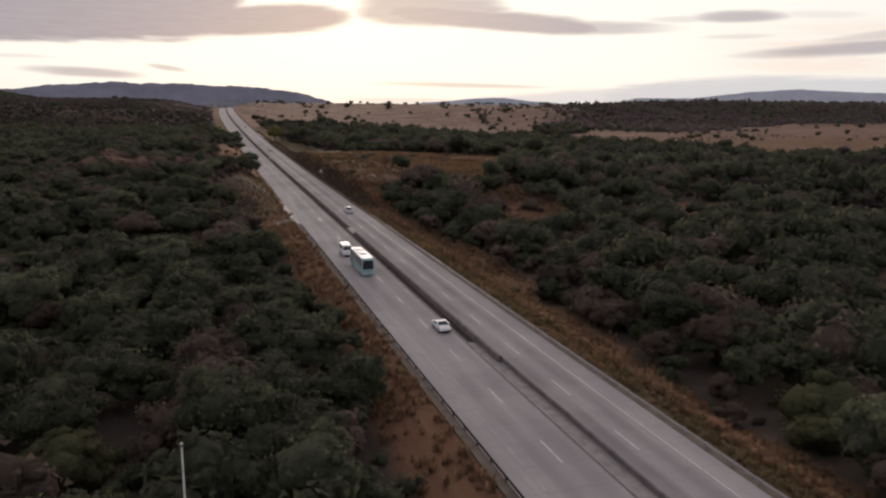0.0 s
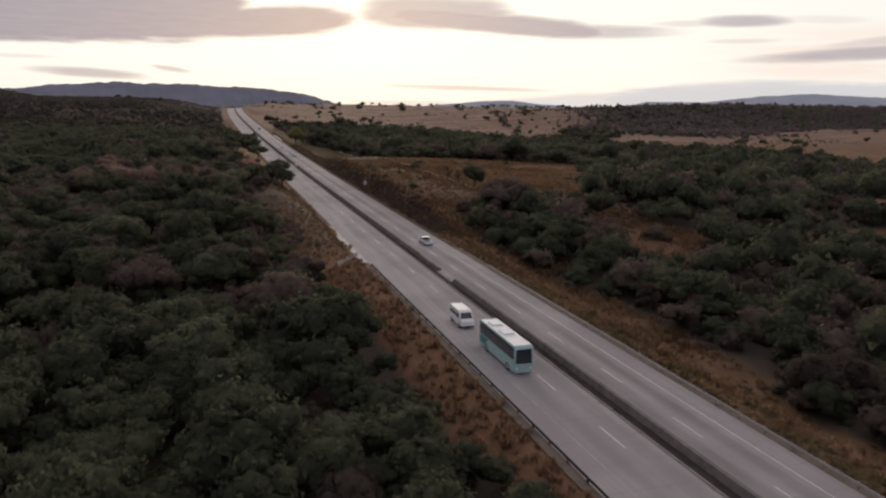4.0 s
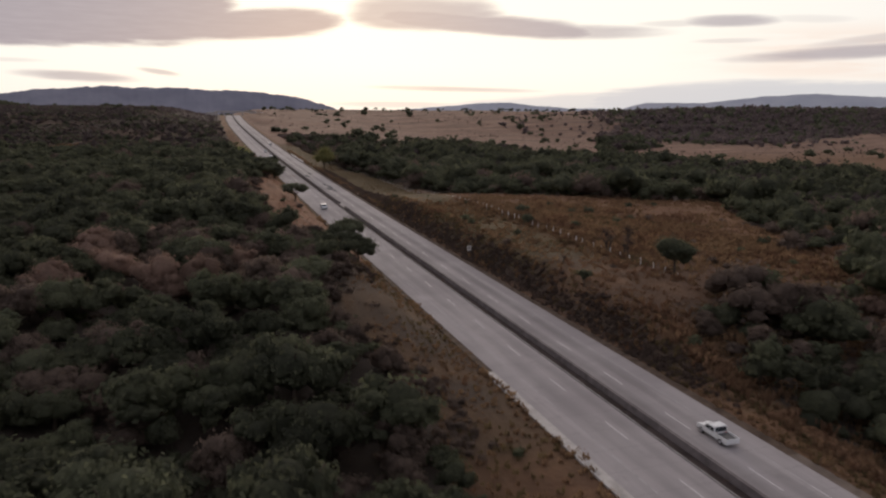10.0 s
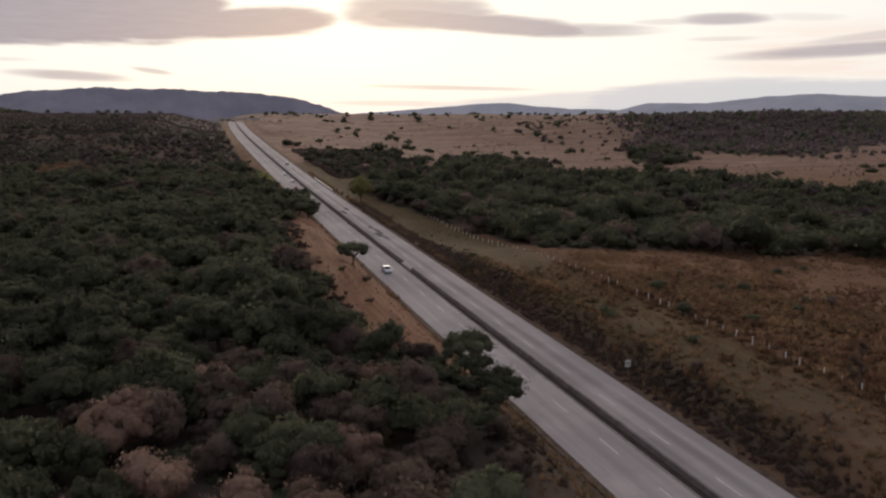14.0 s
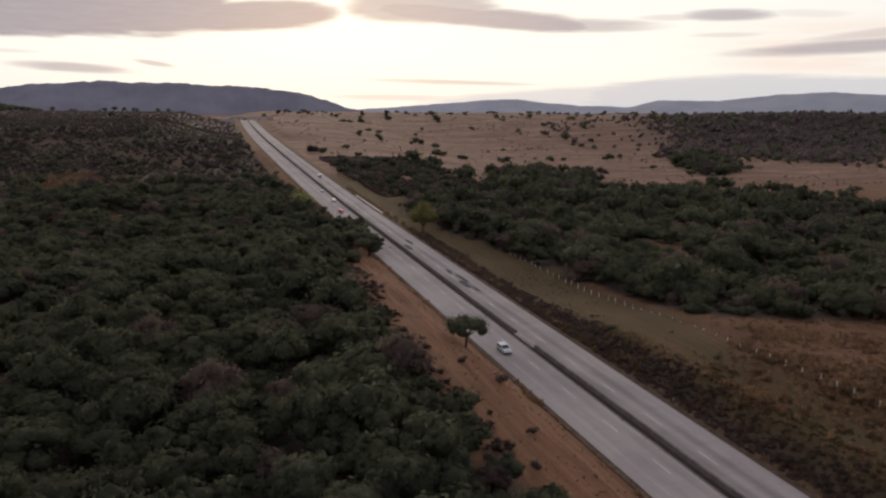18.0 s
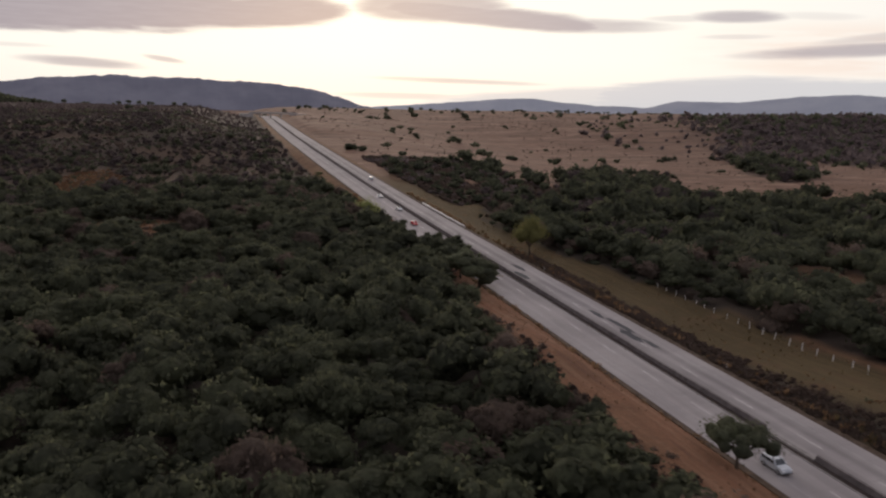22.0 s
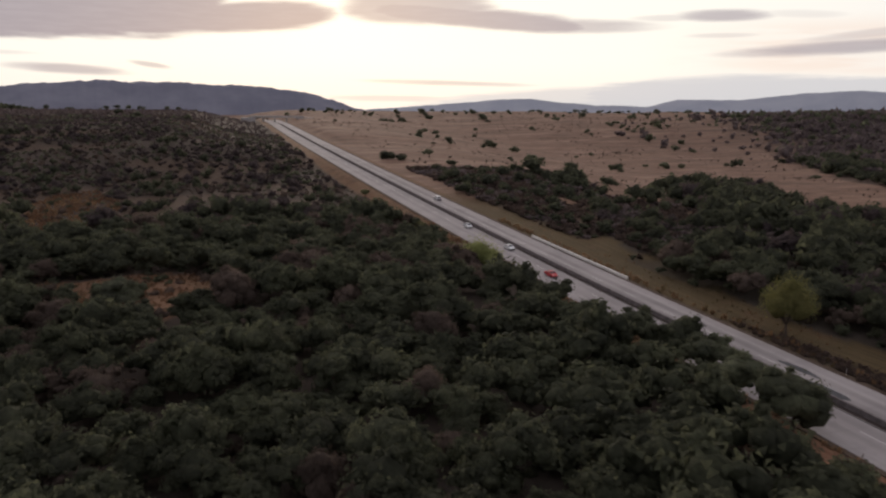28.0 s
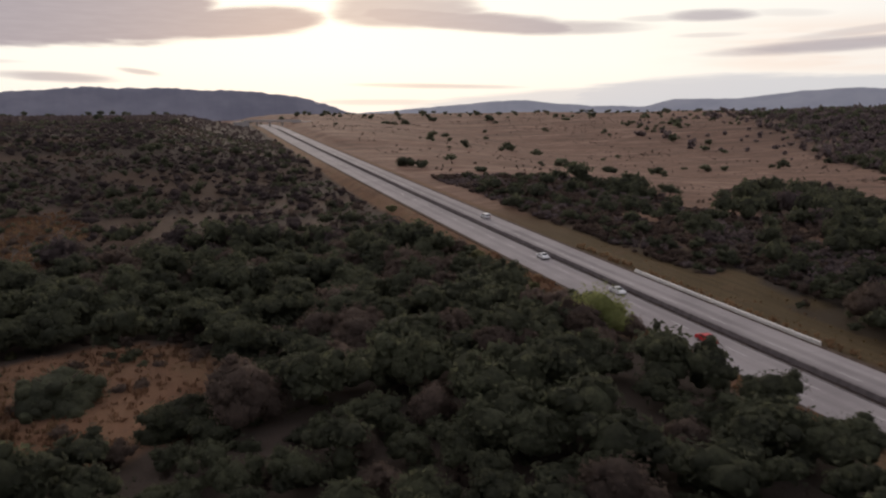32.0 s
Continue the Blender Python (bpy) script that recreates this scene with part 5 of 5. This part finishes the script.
# ---- the bridge where the road goes over the rise ----
def overpass():
    e = tagged(new("overpass"), "plain pale concrete bridge crossing over the highway", "bridge")
    y0, y1, x0, x1, z = 1396.0, 1406.0, -14.0, 50.0, 31.0
    bm = bmesh.new()
    box(bm, x0, x1, y0, y1, z, z + 1.1)
    part("deck", bm, PALEC, e)
    for y in (y0, y1 - 0.3):
        bm = bmesh.new()
        box(bm, x0, x1, y, y + 0.3, z + 1.104, z + 2.1)
        part("parapet", bm, PALEC, e)
    for x in (0.5, 14.8, 29.0):
        bm = bmesh.new()
        box(bm, x - 0.5, x + 0.5, y0 + 1.5, y1 - 1.5, roadz(1400) - 1.0, z - 0.004)
        part("pier", bm, PALEC, e)
    for a, b in ((x0 - 12, x0 + 5), (x1 - 9, x1 + 12)):
        bm = bmesh.new()
        box(bm, a, b, y0 - 0.6, y1 + 0.6, roadz(1400) - 6, z - 0.01)
        part("abutment", bm, PALEC, e)


# ---- roadside furniture ----
def fence():
    f = tagged(new("fence"), "old whitewashed post and wire fence along the field", "fence")
    bm = bmesh.new()
    box(bm, -0.07, 0.07, -0.07, 0.07, -0.4, 1.3)
    bmesh.ops.bevel(bm, geom=bm.edges[:], offset=0.02, segments=1, affect="EDGES")
    me = bpy.data.meshes.new("fence_post")
    bm.to_mesh(me)
    bm.free()
    me.materials.append(PALE)
    rng = random.Random(4)
    tops = []
    for k in range(60):
        y = 284 + 4.0 * k + rng.uniform(-0.5, 0.5)
        x = 36.4 - 0.006 * (y - 284) + rng.uniform(-0.25, 0.25)
        o = new("fence_post", me)
        o.parent = f
        z = hgt(x, y)
        o.matrix_basis = Matrix.Translation((x, y, z)) @ Euler((rng.uniform(-0.08, 0.08), rng.uniform(-0.08, 0.08), rng.uniform(0, 3))).to_matrix().to_4x4() @ Matrix.Diagonal((1, 1, rng.uniform(0.8, 1.15), 1))
        tops.append(Vector((x, y, z)))
    for h in (0.45, 0.8, 1.15):
        w = bmesh.new()
        for a, b in zip(tops[:-1], tops[1:]):
            limb(w, a + Vector((0, 0, h)), b + Vector((0, 0, h)), 0.012, 0.012, 3)
        part("wire", w, DARKSTEEL, f)


fence()


def road_sign():
    x, y = 13.7, 337.5
    z = hgt(x, y)
    e = tagged(new("road_sign"), "square white road sign with dark marks on a post", "road sign")
    e.location = (x, y, z)
    bm = bmesh.new()
    limb(bm, (0, 0.05, -0.4), (0, 0.05, 2.5), 0.05, 0.05, 8)
    part("post", bm, STEEL, e)
    bm = bmesh.new()
    box(bm, -0.55, 0.55, -0.02, 0.02, 1.45, 2.7)
    bmesh.ops.bevel(bm, geom=bm.edges[:], offset=0.015, segments=1, affect="EDGES")
    part("panel", bm, PALE, e, "white sign panel")
    for px in (-0.22, 0.2):
        bm = bmesh.new()
        box(bm, px - 0.1, px + 0.1, -0.032, -0.024, 1.75, 2.4)
        part("mark", bm, BLACK, e, "dark bar on the panel")
    for yy in (464, 395, 545):
        d = tagged(new("delineator"), "short white delineator post at the road edge", "post", "delineators")
        d.location = (12.6, yy, hgt(12.6, yy))
        bm = bmesh.new()
        limb(bm, (0, 0, -0.3), (0, 0, 1.0), 0.075, 0.06, 8)
        part("post", bm, PALE, d)
        bm = bmesh.new()
        limb(bm, (0, 0, 0.78), (0, 0, 0.9), 0.078, 0.076, 8)
        part("band", bm, BLACK, d, "dark band")


BLACK = plain("black_paint", (0.02, 0.02, 0.022), 0.5, 0.4)
road_sign()


def culvert():
    e = tagged(new("drain_chute"), "pale concrete drain chute running down from the road edge", "drain")
    bm = bmesh.new()
    for side in (-0.75, 0.75):
        vs = []
        for i in range(7):
            x = -11.4 - i * 1.0
            y = 226.5 - i * 1.6 + side
            z = hgt(x, y)
            for dx, dz in ((-0.13, -0.2), (0.13, -0.2), (0.13, 0.55), (-0.13, 0.55)):
                vs.append(bm.verts.new((x, y + dx, z + dz)))
        for i in range(6):
            for k in range(4):
                bm.faces.new((vs[i * 4 + k], vs[i * 4 + (k + 1) % 4], vs[i * 4 + 4 + (k + 1) % 4], vs[i * 4 + 4 + k]))
    part("kerb", bm, PALEC, e)
    bm = bmesh.new()
    for i in range(6):
        q = []
        for j in (i, i + 1):
            for side in (-0.62, 0.62):
                x, y = -11.4 - j * 1.0, 226.5 - j * 1.6 + side
                q.append(bm.verts.new((x, y, hgt(x, y) + 0.3)))
        bm.faces.new((q[0], q[1], q[3], q[2]))
    part("channel", bm, PALEC, e)
    strip("gutter", -12.4, -11.0, 218, 262, 4, 0.02, PALEC, 0.3, e)


PALEC = plain("pale_concrete", (0.36, 0.335, 0.31), 0.85, 0.2, vary=0.3, scale=0.8)
culvert()
overpass()


def patches():
    """Tarred repairs on the outer lane."""
    rng = random.Random(8)
    for x, y, w, l in ((5.0, 486, 1.1, 5.5), (6.6, 493, 0.9, 6.5), (6.2, 480, 0.7, 3.0), (5.6, 502, 0.8, 3.5), (3.3, 540, 1.4, 5), (6.2, 549, 1.0, 5)):
        vs = []
        for i in range(14):
            a = 6.283 * i / 14
            k = rng.uniform(0.7, 1.15)
            yy = y + math.sin(a) * l * k
            vs.append((x + math.cos(a) * w * k, yy, roadz(yy) + 0.005))
        raw("tar_patch", vs, [tuple(range(14))], TAR, road)


TAR = plain("tar", (0.075, 0.075, 0.08), 0.92, 0.08, vary=0.4, scale=1.0)
patches()


def pole():
    x, y = -39.0, 66.0
    z = hgt(x, y)
    e = tagged(new("slender_pole"), "slender pale pole rising out of the scrub", "pole")
    e.location = (x, y, z)
    bm = bmesh.new()
    limb(bm, (0, 0, -0.5), (0, 0, 12.5), 0.11, 0.07, 8)
    part("shaft", bm, PALE, e)
    bm = bmesh.new()
    box(bm, -0.12, 0.12, -0.12, 0.12, 12.45, 12.75)
    part("cap", bm, STEEL, e)


pole()


# ---- vehicles ----
GLASS = plain("dark_glass", (0.02, 0.024, 0.028), 0.12, 0.6, vary=0.1)
TYRE = plain("tyre_rubber", (0.02, 0.02, 0.02), 0.9, 0.2)
RIM = plain("alloy", (0.45, 0.45, 0.46), 0.35, 0.5, 0.8)
LAMP = plain("lamp_lens", (0.7, 0.7, 0.68), 0.2, 0.5)
REDLENS = plain("red_lens", (0.35, 0.02, 0.02), 0.25, 0.5)


def paint(name, col):
    m = plain(name, col, 0.5, 0.35, vary=0.14, scale=1.5)
    return m


WHITE, SILVER, RED, TEAL = paint("white_paint", (0.60, 0.60, 0.59)), paint("grey_paint", (0.42, 0.44, 0.46)), paint("red_paint", (0.42, 0.025, 0.03)), paint("teal_paint", (0.27, 0.40, 0.39))


DEEPTEAL = paint("deep_teal_paint", (0.03, 0.17, 0.16))


def slab(pts, w, bevel=0.06):
    """A side profile (y, z) drawn out to a width, its edges rounded."""
    bm = bmesh.new()
    a = [bm.verts.new((-w / 2, y, z)) for y, z in pts]
    b = [bm.verts.new((w / 2, y, z)) for y, z in pts]
    n = len(pts)
    bm.faces.new(a)
    bm.faces.new(b[::-1])
    for i in range(n):
        j = (i + 1) % n
        bm.faces.new((a[j], a[i], b[i], b[j]))
    bmesh.ops.recalc_face_normals(bm, faces=bm.faces)
    if bevel:
        bmesh.ops.bevel(bm, geom=bm.edges[:], offset=bevel, segments=2, affect="EDGES")
    return bm


def pane(corners, thick=0.012):
    bm = bmesh.new()
    v = [Vector(c) for c in corners]
    n = (v[1] - v[0]).cross(v[2] - v[1]).normalized() * thick
    a = [bm.verts.new(c + n) for c in v]
    b = [bm.verts.new(c - n) for c in v]
    bm.faces.new(a)
    bm.faces.new(b[::-1])
    for i in range(len(v)):
        j = (i + 1) % len(v)
        bm.faces.new((a[j], a[i], b[i], b[j]))
    return bm


def wheel(parent, x, y, r, w):
    out = 1 if x > 0 else -1
    bm = bmesh.new()
    limb(bm, (x - out * w, y, r), (x, y, r), r, r, 16)
    bm.faces.ensure_lookup_table()
    t = part("tyre", bm, TYRE, parent)
    bm = bmesh.new()
    limb(bm, (x - out * 0.02, y, r), (x + out * 0.015, y, r), r * 0.62, r * 0.55, 12)
    part("rim", bm, RIM, t)


def vehicle(name, label, category, x, y, away, body, w, mat, axles, r, side_panes, front, rear, lamps_z, extra=None):
    """front, rear: the windscreen's and rear window's (y, z) at foot and head. side_panes: (y, z) outlines."""
    e = new(name)
    part("body", slab(body, w), mat, e)
    for pts in side_panes:
        for s in (-1, 1):
            part("side_window", pane([(s * (w / 2 + 0.004), py, pz) for py, pz in pts]), GLASS, e)
    for nm, edge in (("windscreen", front), ("rear_window", rear)):
        if edge:
            (y0, z0), (y1, z1) = edge
            k = 1 if nm == "windscreen" else -1
            off = 0.02 * k
            part(nm, pane([(-w * 0.43, y0 + off, z0), (w * 0.43, y0 + off, z0), (w * 0.39, y1 + off, z1 + 0.02), (-w * 0.39, y1 + off, z1 + 0.02)]), GLASS, e)
    for ay in axles:
        for s in (-1, 1):
            wheel(e, s * (w / 2 + 0.02), ay, r, 0.24)
    ys = [p[0] for p in body]
    for yy, m, nm in ((max(ys), LAMP, "headlight"), (min(ys), REDLENS, "tail_light")):
        for s in (-1, 1):
            bm = bmesh.new()
            box(bm, s * w * 0.36 - 0.16, s * w * 0.36 + 0.16, yy - 0.05, yy + 0.03, lamps_z - 0.08, lamps_z + 0.08)
            part(nm, bm, m, e)
    for yy in (max(ys), min(ys)):
        bm = bmesh.new()
        box(bm, -w * 0.46, w * 0.46, yy - 0.06, yy + 0.06, 0.32, 0.5)
        part("bumper", bm, BLACK if mat is not TEAL else TEAL, e)
    for s in (-1, 1):
        bm = bmesh.new()
        fy = front[0][0] - 0.25
        box(bm, s * (w / 2 + 0.1) - 0.1, s * (w / 2 + 0.1) + 0.1, fy - 0.06, fy + 0.06, front[0][1] + 0.02, front[0][1] + 0.2)
        part("mirror", bm, mat, e)
    if extra:
        extra(e, w)
    slope = math.atan((roadz(y + 3) - roadz(y - 3)) / 6)
    e.matrix_basis = Matrix.Translation((x + float(bend(y)), y, roadz(y) + 0.01)) @ Matrix.Rotation(slope, 4, "X") @ Matrix.Rotation(0 if away else math.pi, 4, "Z")
    return tagged(e, label, category, "vehicles on the highway")


SEDAN = [(-2.2, 0.3), (-2.25, 0.75), (-2.1, 1.0), (-1.4, 1.05), (-0.8, 1.42), (0.35, 1.45), (1.05, 1.02), (2.0, 0.88), (2.25, 0.65), (2.25, 0.3)]
SUV = [(-2.25, 0.35), (-2.3, 1.0), (-2.1, 1.65), (-1.8, 1.74), (0.3, 1.76), (1.0, 1.12), (2.0, 1.0), (2.25, 0.75), (2.25, 0.35)]
VAN = [(-2.8, 0.4), (-2.82, 2.3), (-2.6, 2.5), (1.2, 2.5), (1.7, 2.25), (2.15, 1.4), (2.75, 1.15), (2.85, 0.4)]
BUS = [(-6.0, 0.35), (-6.0, 3.45), (-5.75, 3.6), (5.6, 3.6), (5.9, 3.3), (6.0, 1.3), (5.95, 0.35)]
CAB = [(-0.55, 0.45), (-0.55, 1.05), (-0.45, 1.7), (0.75, 1.72), (1.4, 1.12), (2.5, 1.0), (2.65, 0.75), (2.65, 0.45)]
sedan_panes = [[(-1.25, 1.06), (-0.15, 1.06), (-0.15, 1.36), (-0.75, 1.36)], [(-0.05, 1.06), (0.85, 1.06), (0.35, 1.37), (-0.05, 1.37)]]
suv_panes = [[(-1.95, 1.12), (-1.2, 1.12), (-1.2, 1.6), (-1.85, 1.6)], [(-1.1, 1.12), (-0.2, 1.12), (-0.2, 1.62), (-1.1, 1.62)], [(-0.1, 1.12), (0.8, 1.12), (0.3, 1.62), (-0.1, 1.62)]]


def bus_extra(e, w):
    for k, yy in enumerate((-3.4, 0.4)):
        bm = bmesh.new()
        box(bm, -0.75, 0.75, yy - 0.9, yy + 0.9, 3.58, 3.82)
        bmesh.ops.bevel(bm, geom=bm.edges[:], offset=0.05, segments=1, affect="EDGES")
        part("roof_unit", bm, WHITE, e, "white roof air unit")
    bm = bmesh.new()
    box(bm, -w / 2 + 0.1, w / 2 - 0.1, -5.7, 5.5, 3.59, 3.63)
    part("roof", bm, WHITE, e, "white roof")
    for s in (-1, 1):
        part("stripe", pane([(s * (w / 2 + 0.004), -5.4, 0.75), (s * (w / 2 + 0.004), -3.9, 0.75), (s * (w / 2 + 0.004), -2.6, 1.75), (s * (w / 2 + 0.004), -5.4, 1.75)]), DEEPTEAL, e, "deep teal swoosh towards the rear")


def pickup_extra(e, w):
    for nm, b in (("bed_floor", (-w / 2 + 0.05, w / 2 - 0.05, -2.55, -0.6, 0.5, 0.62)), ("bed_side", (-w / 2, -w / 2 + 0.08, -2.6, -0.58, 0.45, 1.08)), ("bed_side", (w / 2 - 0.08, w / 2, -2.6, -0.58, 0.45, 1.08)), ("tailgate", (-w / 2, w / 2, -2.68, -2.6, 0.45, 1.06))):
        bm = bmesh.new()
        box(bm, *b)
        part(nm, bm, BLACK if nm == "bed_floor" else WHITE, e)
    bm = bmesh.new()
    box(bm, -w * 0.4, w * 0.4, -2.5, -0.7, 0.62, 0.95)
    part("bed_cover", bm, BLACK, e, "dark load in the bed")


vehicle("pickup_truck", "white pickup truck with a dark open bed on the highway", "pickup truck", 5.9, 234.0, True, CAB, 1.82, WHITE, (1.75, -1.6), 0.38, [[(-0.42, 1.1), (0.25, 1.1), (0.25, 1.62), (-0.38, 1.62)], [(0.33, 1.1), (1.2, 1.12), (0.75, 1.6), (0.33, 1.62)]], ((1.36, 1.15), (0.82, 1.68)), ((-0.54, 1.1), (-0.48, 1.62)), 0.85, pickup_extra)
vehicle("minibus", "white high-roofed minibus on the highway", "van", -6.4, 174.0, False, VAN, 2.0, WHITE, (1.75, -1.7), 0.36, [[(-2.5, 1.45), (-1.3, 1.45), (-1.3, 2.05), (-2.5, 2.05)], [(-1.2, 1.45), (0.1, 1.45), (0.1, 2.05), (-1.2, 2.05)], [(0.3, 1.4), (1.9, 1.4), (1.5, 2.1), (0.3, 2.1)]], ((2.14, 1.44), (1.74, 2.2)), ((-2.83, 1.45), (-2.83, 2.1)), 0.85)
vehicle("coach", "pale teal long-distance coach with dark glass and a white roof", "bus", -6.0, 158.4, False, BUS, 2.5, TEAL, (3.9, -3.2), 0.5, [[(-5.6 + 1.9 * k, 1.9), (-3.74 + 1.9 * k, 1.9), (-3.74 + 1.9 * k, 3.42), (-5.6 + 1.9 * k, 3.42)] for k in range(6)], ((6.0, 1.45), (5.88, 3.2)), ((-6.01, 2.2), (-6.01, 3.2)), 0.85, bus_extra)
vehicle("suv", "grey boxy estate car on the highway", "car", -7.2, 429.0, False, SUV, 1.85, SILVER, (1.4, -1.4), 0.36, suv_panes, ((0.95, 1.16), (0.36, 1.72)), ((-2.24, 1.15), (-2.12, 1.62)), 0.85)
vehicle("sedan", "white saloon car on the empty concrete highway", "car", -3.2, 652.6, False, SEDAN, 1.76, WHITE, (1.35, -1.35), 0.32, sedan_panes, ((1.0, 1.05), (0.4, 1.42)), ((-1.35, 1.08), (-0.85, 1.4)), 0.72)
vehicle("hatchback", "dark red compact car on the highway", "car", -6.0, 620.0, False, SEDAN, 1.74, RED, (1.35, -1.35), 0.32, sedan_panes, ((1.0, 1.05), (0.4, 1.42)), ((-1.35, 1.08), (-0.85, 1.4)), 0.72)
vehicle("sedan", "white saloon car in the inner lane of the highway", "car", -3.0, 688.0, False, SEDAN, 1.76, WHITE, (1.35, -1.35), 0.32, sedan_panes, ((1.0, 1.05), (0.4, 1.42)), ((-1.35, 1.08), (-0.85, 1.4)), 0.72)
vehicle("sedan", "white saloon car passing the low median barrier", "car", -2.6, 115.8, False, SEDAN, 1.76, WHITE, (1.35, -1.35), 0.32, sedan_panes, ((1.0, 1.05), (0.4, 1.42)), ((-1.35, 1.08), (-0.85, 1.4)), 0.72)
vehicle("suv", "pale estate car climbing the far carriageway", "car", 6.3, 748.0, True, SUV, 1.85, WHITE, (1.4, -1.4), 0.36, suv_panes, ((0.95, 1.16), (0.36, 1.72)), ((-2.24, 1.15), (-2.12, 1.62)), 0.85)
